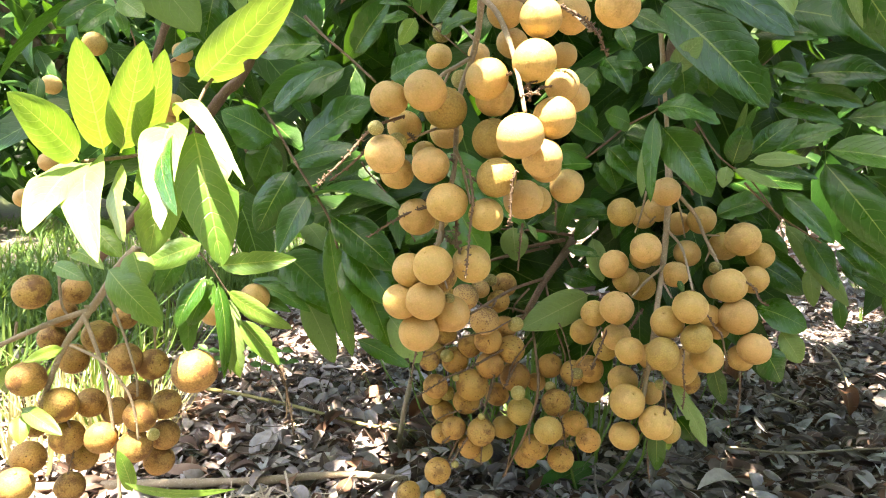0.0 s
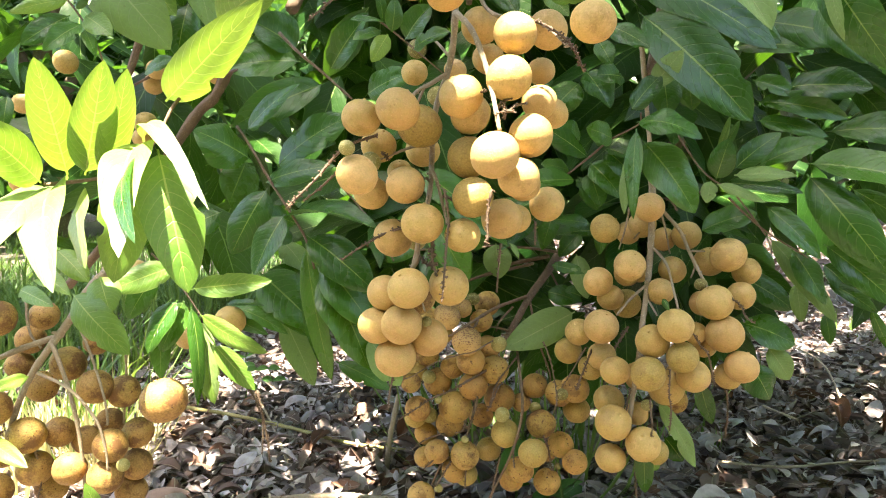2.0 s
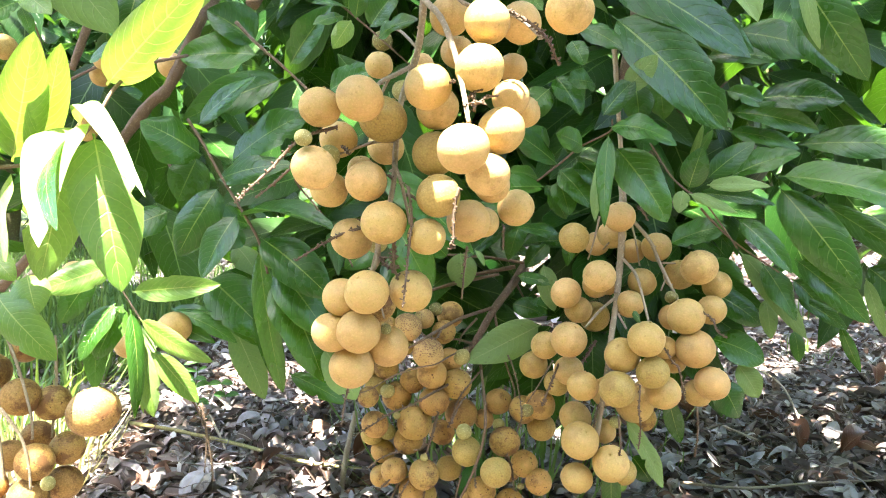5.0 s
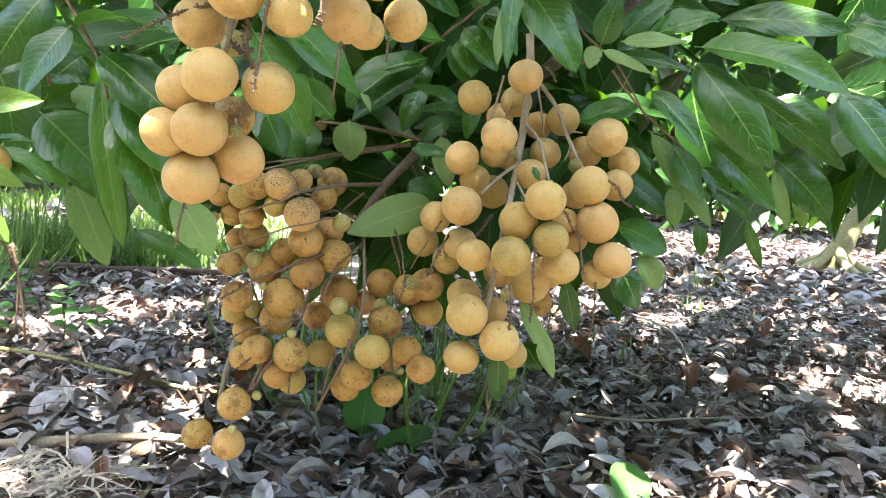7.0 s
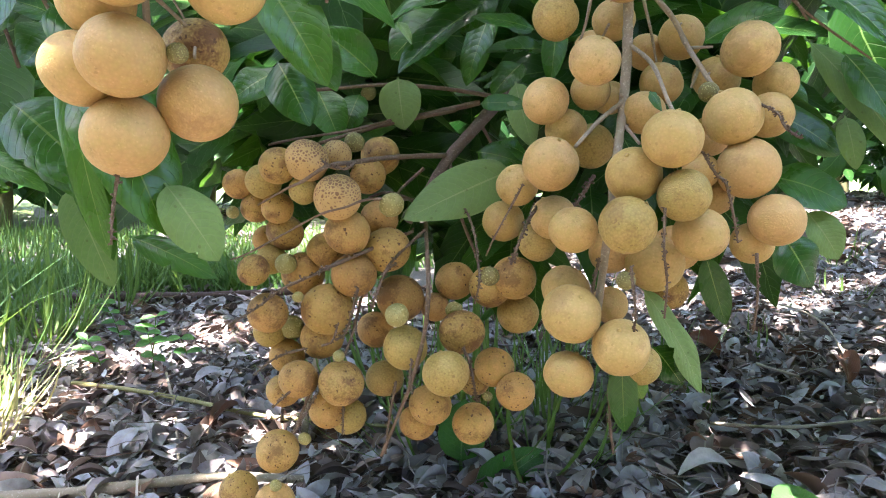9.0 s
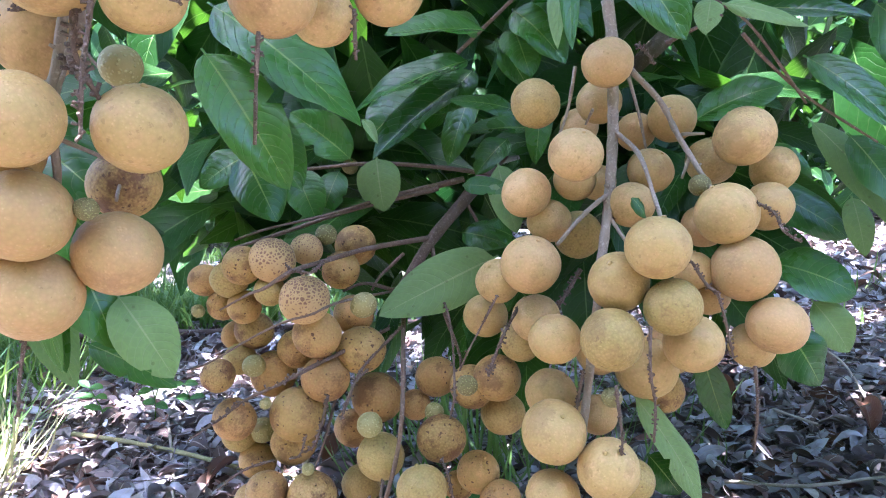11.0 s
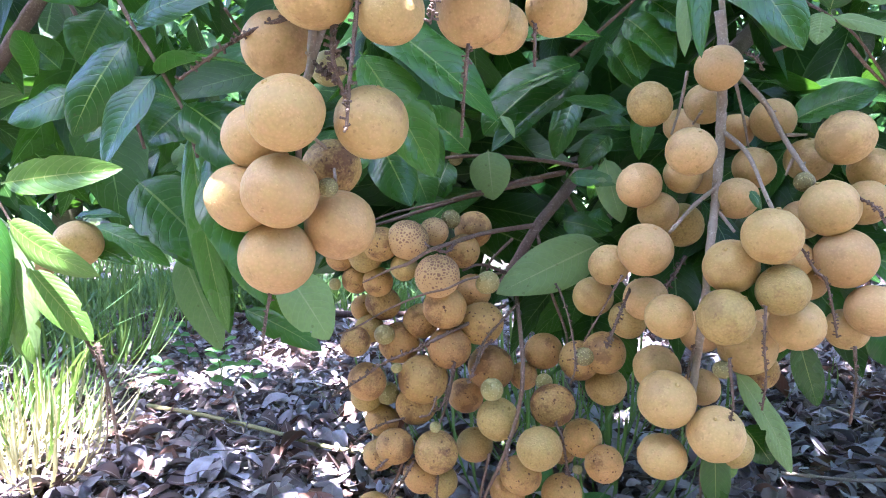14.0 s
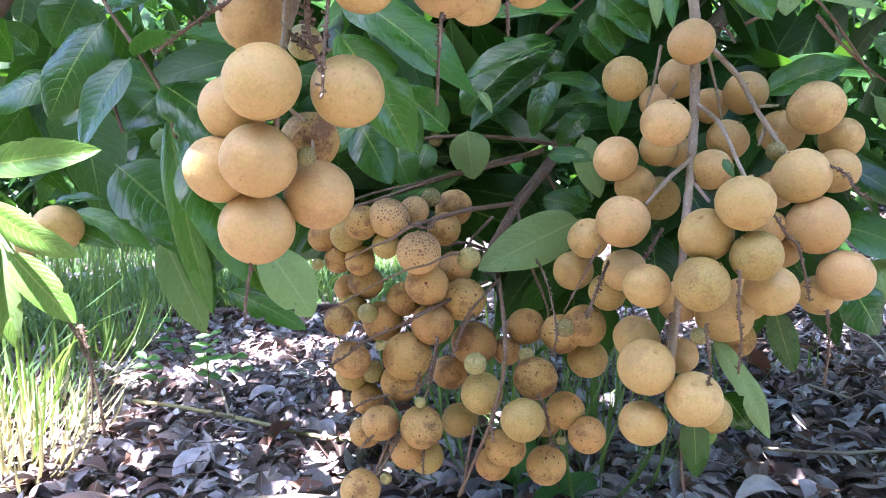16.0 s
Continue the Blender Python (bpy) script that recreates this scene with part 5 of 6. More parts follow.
BACK_FRUIT = [
    (-0.246, 0.52, 0.498, 8.98),
    (-0.305, 0.56, 0.472, 8.35),
    (-0.191, 0.55, 0.497, 8.11),
    (-0.198, 0.56, 0.487, 8.27),
    (-0.188, 0.52, 0.453, 8.61),
    (-0.311, 0.56, 0.409, 7.99),
    (-0.334, 0.56, 0.379, 8.04),
    (-0.146, 0.56, 0.496, 10.0),
    (-0.19, 0.5, 0.345, 8.06),
    (-0.112, 0.468, 0.314, 11.1),
    (-0.151, 0.493, 0.298, 9.70),
    (-0.195, 0.53, 0.443, 7.91),
    (-0.204, 0.62, 0.384, 9.05),
    (0.016, 0.62, 0.359, 5.17),
    (0.055, 0.6, 0.359, 4.92),
]


def upper_cluster():
    own = thing("longan_cluster", (0.047, 0.37, 0.52), "large cluster of ripe tan longan fruit on grey stems", "fruit cluster", "longan clusters")
    stem(own, "g", 1.888, 1.052, (0.043, 0.36, 0.51), (0.043, 0.36, 0.493), (0.042, 0.365, 0.48), (0.039, 0.37, 0.466), (0.033, 0.375, 0.449), (0.031, 0.373, 0.428), (0.03, 0.37, 0.406), (0.026, 0.365, 0.388), (0.023, 0.358, 0.373), (0.021, 0.355, 0.363))
    stem(own, "g", 1.362, 0.866, (0.039, 0.37, 0.466), (0.03, 0.36, 0.459), (0.024, 0.355, 0.455), (0.02, 0.35, 0.449))
    stem(own, "g", 1.605, 1.034, (0.043, 0.36, 0.495), (0.051, 0.345, 0.483), (0.057, 0.33, 0.465), (0.061, 0.318, 0.445), (0.063, 0.312, 0.432))
    stem(own, "g", 1.076, 0.603, (0.03, 0.37, 0.418), (0.034, 0.36, 0.409), (0.037, 0.36, 0.397), (0.039, 0.36, 0.388))
    stem(own, "g", 0.926, 0.599, (0.03, 0.373, 0.429), (0.021, 0.37, 0.428), (0.011, 0.365, 0.424), (0.002, 0.36, 0.42))
    stem(own, "g", 0.905, 0.5, (0.04, 0.37, 0.475), (0.029, 0.4, 0.49), (0.02, 0.41, 0.486))
    stem(own, "g", 0.887, 0.594, (0.028, 0.36, 0.459), (0.024, 0.36, 0.45), (0.021, 0.36, 0.444))
    stem(own, "g", 1.375, 0.686, (0.052, 0.38, 0.532), (0.054, 0.37, 0.511), (0.062, 0.36, 0.494), (0.086, 0.36, 0.489), (0.097, 0.34, 0.474))
    stem(own, "d", 0.851, 0.546, (0.072, 0.35, 0.49), (0.084, 0.345, 0.486), (0.095, 0.34, 0.478), (0.1, 0.335, 0.47), (0.104, 0.335, 0.461))
    stem(own, "d", 0.80, 0.50, (0.004, 0.352, 0.433), (-0.011, 0.341, 0.426), (-0.023, 0.331, 0.411), (-0.031, 0.329, 0.403), (-0.0371, 0.328, 0.3965))
    stem(own, "d", 0.70, 0.42, (-0.010, 0.362, 0.422), (-0.022, 0.3644, 0.4114), (-0.031, 0.373, 0.405), (-0.0406, 0.381, 0.399))
    stem(own, "d", 0.756, 0.457, (0.016, 0.36, 0.386), (0.005, 0.36, 0.382), (-0.004, 0.36, 0.377), (-0.016, 0.36, 0.369))
    stem(own, "d", 0.71, 0.427, (0.038, 0.34, 0.406), (0.04, 0.338, 0.392), (0.039, 0.338, 0.378), (0.038, 0.335, 0.364), (0.037, 0.335, 0.352))
    stem(own, "d", 0.698, 0.423, (0.061, 0.335, 0.406), (0.059, 0.335, 0.395), (0.059, 0.335, 0.382), (0.058, 0.335, 0.378))
    stem(own, "d", 0.604, 0.456, (0.067, 0.36, 0.378), (0.066, 0.36, 0.367), (0.065, 0.36, 0.352))
    stem(own, "d", 0.633, 0.477, (0.087, 0.38, 0.388), (0.087, 0.38, 0.375))
    stem(own, "d", 0.916, 0.39, (0.061, 0.38, 0.537), (0.034, 0.36, 0.523), (0.009, 0.34, 0.51), (-0.009, 0.33, 0.497), (-0.023, 0.32, 0.482))
    stem(own, "d", 0.687, 0.406, (0.009, 0.34, 0.51), (0.008, 0.335, 0.503))
    # dry flower remains where the stalks part
    rng = random.Random(12)
    for x, y, z in ((0.066, 0.322, 0.438), (0.070, 0.318, 0.441), (0.062, 0.325, 0.443), (0.075, 0.322, 0.445), (0.058, 0.33, 0.452), (0.033, 0.37, 0.43), (0.03, 0.366, 0.41), (0.036, 0.362, 0.402), (0.033, 0.352, 0.392), (0.006, 0.356, 0.424), (0.018, 0.36, 0.385)):
        d = Vector((rng.uniform(-1, 1), rng.uniform(-0.8, 0.2), rng.uniform(-0.6, 0.9))).normalized() * rng.uniform(0.006, 0.011)
        p = Vector((x, y, z))
        stem(own, "d", 0.62, 0.40, p, p + d * 0.5 + Vector((0, 0, 0.001)), p + d)
    hang(own, UPPER_FRUIT, FRUIT, 1)


def middle_cluster():
    own = thing("longan_cluster", (0.023, 0.36, 0.375), "tight bunch of seven plump tan longan fruit", "fruit cluster", "longan clusters")
    stem(own, "g", 1.331, 0.903, (0.024, 0.36, 0.393), (0.024, 0.355, 0.379), (0.024, 0.352, 0.37), (0.02, 0.355, 0.362), (0.018, 0.36, 0.344), (0.013, 0.36, 0.328))
    stem(own, "d", 0.968, 0.544, (0.031, 0.35, 0.392), (0.032, 0.345, 0.378), (0.032, 0.345, 0.37), (0.034, 0.35, 0.362))
    stem(own, "d", 0.761, 0.434, (0.025, 0.352, 0.372), (0.029, 0.35, 0.368), (0.032, 0.35, 0.367))
    stem(own, "d", 0.558, 0.337, (0.011, 0.355, 0.309), (0.009, 0.355, 0.299), (0.008, 0.355, 0.29))
    stem(own, "g", 0.662, 0.469, (0.02, 0.355, 0.355), (0.023, 0.38, 0.349), (0.027, 0.37, 0.34))
    hang(own, MIDDLE_FRUIT, FRUIT[:4], 2)
    hang(own, [(0.0225, 0.385, 0.3445, 9.8)], FRUIT_BLOTCHED, 2)


def right_cluster():
    own = thing("longan_cluster", (0.18, 0.488, 0.44), "loose cluster of tan longan fruit on branching grey stalk", "fruit cluster", "longan clusters")
    stem(own, "g", 2.562, 1.464, (0.178, 0.488, 0.418), (0.18, 0.488, 0.401), (0.18, 0.488, 0.374), (0.179, 0.486, 0.357), (0.176, 0.48, 0.336), (0.171, 0.47, 0.316), (0.166, 0.46, 0.293), (0.162, 0.455, 0.27), (0.159, 0.452, 0.251), (0.158, 0.452, 0.234))
    stem(own, "g", 1.38, 0.995, (0.187, 0.488, 0.39), (0.199, 0.486, 0.376), (0.204, 0.48, 0.362), (0.209, 0.468, 0.346), (0.211, 0.462, 0.339))
    stem(own, "g", 1.036, 0.779, (0.18, 0.487, 0.365), (0.187, 0.475, 0.354), (0.187, 0.455, 0.337), (0.185, 0.44, 0.329))
    stem(own, "g", 1.195, 0.83, (0.176, 0.48, 0.339), (0.164, 0.475, 0.33), (0.153, 0.47, 0.319))
    stem(own, "g", 0.852, 0.663, (0.176, 0.478, 0.329), (0.179, 0.465, 0.32))
    stem(own, "g", 0.859, 0.512, (0.165, 0.49, 0.392), (0.162, 0.49, 0.376), (0.157, 0.485, 0.363))
    stem(own, "g", 0.876, 0.538, (0.187, 0.495, 0.393), (0.194, 0.5, 0.373), (0.197, 0.5, 0.358))
    stem(own, "g", 0.862, 0.517, (0.206, 0.482, 0.362), (0.215, 0.48, 0.362))
    stem(own, "g", 0.851, 0.511, (0.207, 0.475, 0.352), (0.204, 0.475, 0.344))
    stem(own, "g", 0.692, 0.531, (0.172, 0.49, 0.374), (0.171, 0.5, 0.369))
    stem(own, "g", 0.678, 0.511, (0.183, 0.475, 0.328), (0.177, 0.478, 0.329))
    stem(own, "d", 0.611, 0.468, (0.192, 0.43, 0.315), (0.197, 0.43, 0.307), (0.201, 0.43, 0.303), (0.204, 0.43, 0.292), (0.207, 0.432, 0.281))
    stem(own, "d", 0.594, 0.463, (0.175, 0.42, 0.295), (0.175, 0.42, 0.28), (0.178, 0.425, 0.267), (0.179, 0.43, 0.253))
    stem(own, "d", 0.611, 0.468, (0.166, 0.43, 0.273), (0.168, 0.43, 0.256), (0.169, 0.435, 0.247))
    stem(own, "d", 0.64, 0.491, (0.218, 0.44, 0.276), (0.219, 0.44, 0.26), (0.22, 0.445, 0.243))
    stem(own, "d", 0.648, 0.478, (0.223, 0.45, 0.334), (0.227, 0.445, 0.33), (0.228, 0.44, 0.324), (0.234, 0.44, 0.32))
    stem(own, "d", 0.641, 0.483, (0.159, 0.45, 0.274), (0.157, 0.45, 0.264), (0.156, 0.45, 0.256))
    stem(own, "d", 0.851, 0.481, (0.14, 0.48, 0.296), (0.131, 0.46, 0.287), (0.126, 0.455, 0.277), (0.124, 0.455, 0.271))
    stem(own, "d", 0.685, 0.51, (0.189, 0.485, 0.399), (0.192, 0.48, 0.395), (0.195, 0.48, 0.39))
    stem(own, "d", 0.668, 0.518, (0.166, 0.46, 0.219), (0.168, 0.465, 0.2), (0.171, 0.47, 0.184))
    stem(own, "d", 0.877, 0.685, (0.166, 0.49, 0.307), (0.158, 0.485, 0.296), (0.153, 0.48, 0.291))
    hang(own, RIGHT_FRUIT, FRUIT, 3)
    hang(own, RIGHT_SPOTTED, FRUIT_BLOTCHED, 4)


def lower_cluster():
    own = thing("longan_cluster", (0.15, 0.62, 0.41), "low cluster of longan fruit, some spotted dark brown", "fruit cluster", "longan clusters")
    stem(own, "b", 3.997, 2.25, (0.148, 0.62, 0.369), (0.12, 0.57, 0.338), (0.102, 0.55, 0.318), (0.091, 0.54, 0.301), (0.08, 0.53, 0.285))
    stem(own, "b", 1.407, 0.386, (0.101, 0.55, 0.319), (0.074, 0.51, 0.317), (0.058, 0.48, 0.314), (0.049, 0.463, 0.312), (0.039, 0.462, 0.306), (0.031, 0.468, 0.303), (0.017, 0.475, 0.296))
    stem(own, "d", 0.642, 0.37, (0.059, 0.478, 0.314), (0.056, 0.468, 0.311), (0.051, 0.463, 0.312), (0.047, 0.465, 0.314))
    stem(own, "b", 1.274, 0.752, (0.106, 0.56, 0.344), (0.065, 0.55, 0.335), (0.025, 0.54, 0.323), (0.005, 0.53, 0.317))
    stem(own, "b", 0.616, 0.383, (0.084, 0.52, 0.296), (0.066, 0.475, 0.298), (0.056, 0.463, 0.295), (0.045, 0.465, 0.292), (0.029, 0.475, 0.284), (0.014, 0.47, 0.276), (0.006, 0.47, 0.273))
    stem(own, "d", 0.903, 0.387, (0.083, 0.50, 0.282), (0.05, 0.475, 0.27), (0.041, 0.47, 0.266), (0.027, 0.47, 0.26), (0.016, 0.472, 0.252), (0.003, 0.47, 0.244))
    stem(own, "b", 1.103, 0.817, (0.091, 0.54, 0.301), (0.089, 0.515, 0.288), (0.09, 0.475, 0.26), (0.088, 0.47, 0.24), (0.082, 0.475, 0.217), (0.075, 0.48, 0.199), (0.067, 0.485, 0.179))
    stem(own, "b", 1.019, 0.569, (0.102, 0.55, 0.316), (0.106, 0.525, 0.290), (0.114, 0.515, 0.267), (0.114, 0.51, 0.258))
    stem(own, "d", 0.646, 0.361, (0.104, 0.53, 0.300), (0.110, 0.49, 0.286), (0.111, 0.455, 0.267), (0.109, 0.455, 0.255))
    stem(own, "b", 1.047, 0.567, (0.084, 0.53, 0.295), (0.071, 0.52, 0.3), (0.062, 0.51, 0.298))
    stem(own, "b", 0.917, 0.583, (0.088, 0.54, 0.312), (0.077, 0.53, 0.302), (0.074, 0.52, 0.297))
    stem(own, "b", 1.629, 1.313, (0.12, 0.57, 0.349), (0.087, 0.57, 0.342), (0.078, 0.57, 0.339))
    stem(own, "b", 0.98, 0.655, (0.12, 0.57, 0.338), (0.127, 0.57, 0.325), (0.133, 0.57, 0.315))
    stem(own, "d", 0.653, 0.382, (0.089, 0.50, 0.283), (0.073, 0.48, 0.269), (0.068, 0.47, 0.258), (0.065, 0.47, 0.251))
    stem(own, "b", 0.698, 0.54, (0.059, 0.5, 0.254), (0.054, 0.49, 0.234), (0.049, 0.485, 0.222))
    stem(own, "b", 0.824, 0.693, (0.037, 0.49, 0.217), (0.032, 0.49, 0.203), (0.026, 0.49, 0.189))
    stem(own, "d", 0.652, 0.408, (0.075, 0.475, 0.217), (0.071, 0.48, 0.196), (0.069, 0.485, 0.18))
    stem(own, "d", 0.533, 0.402, (0.051, 0.48, 0.207), (0.05, 0.48, 0.191))
    stem(own, "b", 1.209, 0.884, (0.135, 0.57, 0.351), (0.102, 0.565, 0.356), (0.069, 0.56, 0.358), (0.037, 0.56, 0.356), (-0.004, 0.56, 0.354))
    stem(own, "d", 0.66, 0.395, (0.035, 0.478, 0.232), (0.023, 0.475, 0.229), (0.012, 0.475, 0.221))
    stem(own, "d", 0.664, 0.396, (0.028, 0.478, 0.213), (0.02, 0.475, 0.206))
    stem(own, "d", 0.657, 0.397, (0.04, 0.475, 0.213), (0.035, 0.475, 0.204), (0.029, 0.475, 0.194))
    stem(own, "d", 0.514, 0.373, (0.076, 0.475, 0.27), (0.072, 0.468, 0.267), (0.069, 0.464, 0.261), (0.067, 0.463, 0.256))
    stem(own, "d", 0.652, 0.391, (0.059, 0.478, 0.259), (0.056, 0.475, 0.247), (0.053, 0.475, 0.239), (0.049, 0.475, 0.236))
    stem(own, "d", 0.646, 0.384, (0.105, 0.475, 0.232), (0.108, 0.47, 0.225), (0.11, 0.47, 0.212), (0.111, 0.47, 0.209))
    stem(own, "b", 0.781, 0.551, (0.071, 0.55, 0.338), (0.05, 0.54, 0.332), (0.027, 0.52, 0.327), (0.017, 0.5, 0.323))
    stem(own, "d", 0.448, 0.346, (0.127, 0.44, 0.304), (0.121, 0.44, 0.293), (0.116, 0.44, 0.284), (0.113, 0.445, 0.276))
    stem(own, "d", 0.482, 0.36, (0.083, 0.452, 0.233), (0.082, 0.45, 0.226), (0.083, 0.45, 0.219))
    stem(own, "d", 0.521, 0.384, (0.043, 0.474, 0.234), (0.048, 0.47, 0.237), (0.051, 0.47, 0.245))
    hang(own, LOWER_FRUIT, FRUIT_FRECKLED + FRUIT_BLOTCHED[:1], 5)
    hang(own, LOWER_SPOTTED, FRUIT_SPOTTED, 6)


def left_cluster():
    own = thing("longan_cluster", (-0.165, 0.42, 0.36), "sunlit cluster of brown blotched longan fruit", "fruit cluster", "longan clusters")
    stem(own, "g", 3.048, 1.629, (-0.172, 0.42, 0.354), (-0.183, 0.42, 0.343), (-0.196, 0.42, 0.324), (-0.208, 0.415, 0.306), (-0.22, 0.415, 0.289), (-0.228, 0.41, 0.266), (-0.234, 0.41, 0.245))
    stem(own, "g", 1.995, 1.29, (-0.201, 0.42, 0.315), (-0.23, 0.42, 0.305), (-0.264, 0.42, 0.29), (-0.288, 0.42, 0.278))
    stem(own, "g", 1.437, 1.097, (-0.205, 0.415, 0.311), (-0.193, 0.41, 0.283), (-0.188, 0.41, 0.254), (-0.186, 0.41, 0.224), (-0.184, 0.41, 0.19))
    stem(own, "g", 1.084, 0.706, (-0.215, 0.415, 0.292), (-0.19, 0.405, 0.285), (-0.172, 0.4, 0.268), (-0.167, 0.4, 0.25), (-0.166, 0.4, 0.236))
    stem(own, "g", 0.904, 0.718, (-0.192, 0.42, 0.325), (-0.18, 0.415, 0.3), (-0.171, 0.41, 0.276), (-0.17, 0.41, 0.261))
    stem(own, "g", 0.925, 0.751, (-0.167, 0.43, 0.316), (-0.167, 0.43, 0.286), (-0.17, 0.43, 0.255))
    stem(own, "g", 1.109, 0.745, (-0.229, 0.43, 0.337), (-0.228, 0.43, 0.315), (-0.221, 0.43, 0.304))
    stem(own, "g", 0.934, 0.564, (-0.259, 0.43, 0.303), (-0.263, 0.43, 0.291), (-0.279, 0.43, 0.284))
    stem(own, "b", 1.017, 0.823, (-0.161, 0.342, 0.408), (-0.13, 0.342, 0.412), (-0.114, 0.34, 0.419), (-0.103, 0.34, 0.43), (-0.099, 0.355, 0.449), (-0.091, 0.37, 0.462), (-0.081, 0.4, 0.473))
    stem(own, "d", 0.721, 0.548, (-0.223, 0.41, 0.26), (-0.213, 0.41, 0.231), (-0.218, 0.41, 0.208))
    stem(own, "d", 0.72, 0.545, (-0.168, 0.41, 0.247), (-0.183, 0.41, 0.212))
    hang(own, LEFT_FRUIT, FRUIT_BLOTCHED, 7)


def back_cluster():
    own = thing("longan_cluster", (-0.2, 0.56, 0.5), "scattered longan fruit half hidden among leaves", "fruit cluster", "longan clusters")
    hang(own, BACK_FRUIT, FRUIT, 8)


upper_cluster()
middle_cluster()
right_cluster()
lower_cluster()
left_cluster()
back_cluster()


# ---- things on the ground ----
def grass_tuft(x, y, n, height, seed, label="tuft of long green grass blades", mat=None):
    rng = random.Random(seed)
    own = thing("grass_tuft", (x, y, ground_z(x, y)), label, "grass", "grass tufts")
    for _ in range(n):
        a, r = rng.uniform(0, 6.28), rng.uniform(0, 0.05)
        b = Vector((x + math.cos(a) * r, y + math.sin(a) * r, 0))
        b.z = ground_z(b.x, b.y) - 0.004
        h = height * rng.uniform(0.5, 1.1)
        lean = rng.uniform(0.1, 1.3)
        tip = b + Vector((math.cos(a) * lean * h, math.sin(a) * lean * h, h))
        bm = bmesh.new()
        uv = bm.loops.layers.uv.new("UVMap")
        blade(bm, uv, b, tip, rng.uniform(0.003, 0.006), Vector((math.cos(a), math.sin(a), 0.5)), rng.uniform(0.05, 0.3), 0.3, 0.0, 0, 7, 0.0)
        part("blade", bm, mat or GRASS_BLADE, own)
    return own


for i, (x, y, n, h) in enumerate([(-0.50, 1.00, 34, 0.13), (-0.58, 1.15, 40, 0.17), (-0.66, 1.30, 26, 0.16), (-0.72, 0.98, 30, 0.15), (-0.62, 1.45, 36, 0.17), (-0.85, 1.3, 36, 0.18), (-0.66, 1.52, 40, 0.24), (-0.73, 1.72, 40, 0.26), (-0.64, 1.80, 36, 0.24), (-0.82, 1.60, 36, 0.26), (-0.70, 2.0, 40, 0.26), (-0.55, 2.1, 36, 0.24), (-0.42, 2.15, 30, 0.20), (-0.92, 1.9, 40, 0.26),
                                  (0.20, 0.86, 16, 0.15), (0.17, 0.97, 14, 0.14), (0.24, 1.02, 16, 0.13), (0.38, 0.98, 10, 0.07), 
                                  (0.10, 0.88, 16, 0.21), (0.14, 1.05, 18, 0.22), (0.06, 1.0, 14, 0.2), (0.22, 0.95, 14, 0.19), (0.02, 1.12, 14, 0.2), (0.28, 1.12, 12, 0.16), (0.6, 1.25, 8, 0.06), (0.95, 1.6, 10, 0.08), (0.42, 1.16, 12, 0.10), (1.35, 2.3, 14, 0.12)]):
    grass_tuft(x, y, n, h, 40 + i)


for i, (x, y) in enumerate([(-0.49, 0.93), (-0.56, 0.99), (-0.50, 1.04), (-0.62, 0.92), (-0.53, 0.86), (-0.58, 1.06), (-0.44, 0.92), (-0.60, 0.98), (-0.46, 0.98)]):
    grass_tuft(x, y, 38, 0.10, 90 + i, "tuft of dry straw-coloured grass in the sun", STRAW)


def lawn():
    rng = np.random.default_rng(21)
    pts = []
    while len(pts) < 12500:
        x, y = (rng.uniform(-3.2, 0.5), rng.uniform(1.35, 4.8)) if len(pts) < 7200 else (rng.uniform(-5, 5), rng.uniform(-5.5, -0.6))
        if (0 < y < 1.97 and x > -0.50 - 0.28 * (y - 1.1)) or noise.noise(Vector((x * 1.3, y * 1.3, 2))) < -0.05 + 0.35 * max(-0.4, x + 0.2):
            continue
        pts.append((x, y, ground_z(x, y)))
    # unseen grass, added around and behind the camera to weaken light bounced upwards
    while len(pts) < 22500:
        x, y = rng.uniform(-4, 4), rng.uniform(-4, 0.15)
        pts.append((x, y, ground_z(x, y)))
    while len(pts) < 27500:
        x, y = rng.uniform(-1.6, 0.02), rng.uniform(1.08, 2.7)
        if y < 1.97 and x > -0.50 - 0.28 * (y - 1.1):
            continue
        if noise.noise(Vector((x * 2.6, y * 2.6, 7))) > 0.25 * (-0.75 - x) * (1 if y < 1.3 else 0.2) - 0.05 and rng.random() < min(1.0, 0.25 - 1.2 * x):
            pts.append((x, y, ground_z(x, y)))
    n = len(pts)
    P = np.asarray(pts)
    a = rng.uniform(0, 6.28, n)
    h = rng.uniform(0.03, 0.11, n) * np.where((P[:, 0] < -0.3) & (P[:, 1] > 0.9) & (P[:, 1] < 2.2), rng.uniform(1.0, 2.3, n), 1.0)
    lean = rng.uniform(0.2, 1.3, n)
    w = rng.uniform(0.003, 0.007, n)
    out = np.stack([np.cos(a), np.sin(a), np.zeros(n)], 1)
    sd = np.stack([-np.sin(a), np.cos(a), np.zeros(n)], 1)
    verts = np.zeros((n, 8, 3))
    uvv = np.zeros((8, 2))
    for i, u in enumerate((0, 0.35, 0.7, 1.0)):
        c = P + out * (lean * h * u * u)[:, None] + np.array((0, 0, 1.0)) * (h * (u - 0.25 * u * u * lean))[:, None]
        for j, v in enumerate((-1, 1)):
            verts[:, 2 * i + j] = c + sd * (w * v * (1 - 0.93 * u))[:, None]
            uvv[2 * i + j] = (u, 0.5 + 0.5 * v)
    quads = np.array([(0, 1, 3, 2), (2, 3, 5, 4), (4, 5, 7, 6)])
    tagged(sheet("grass", verts, quads, uvv, GRASS), "thin green grass growing beyond the leaf litter, more added out of view", "grass")


lawn()


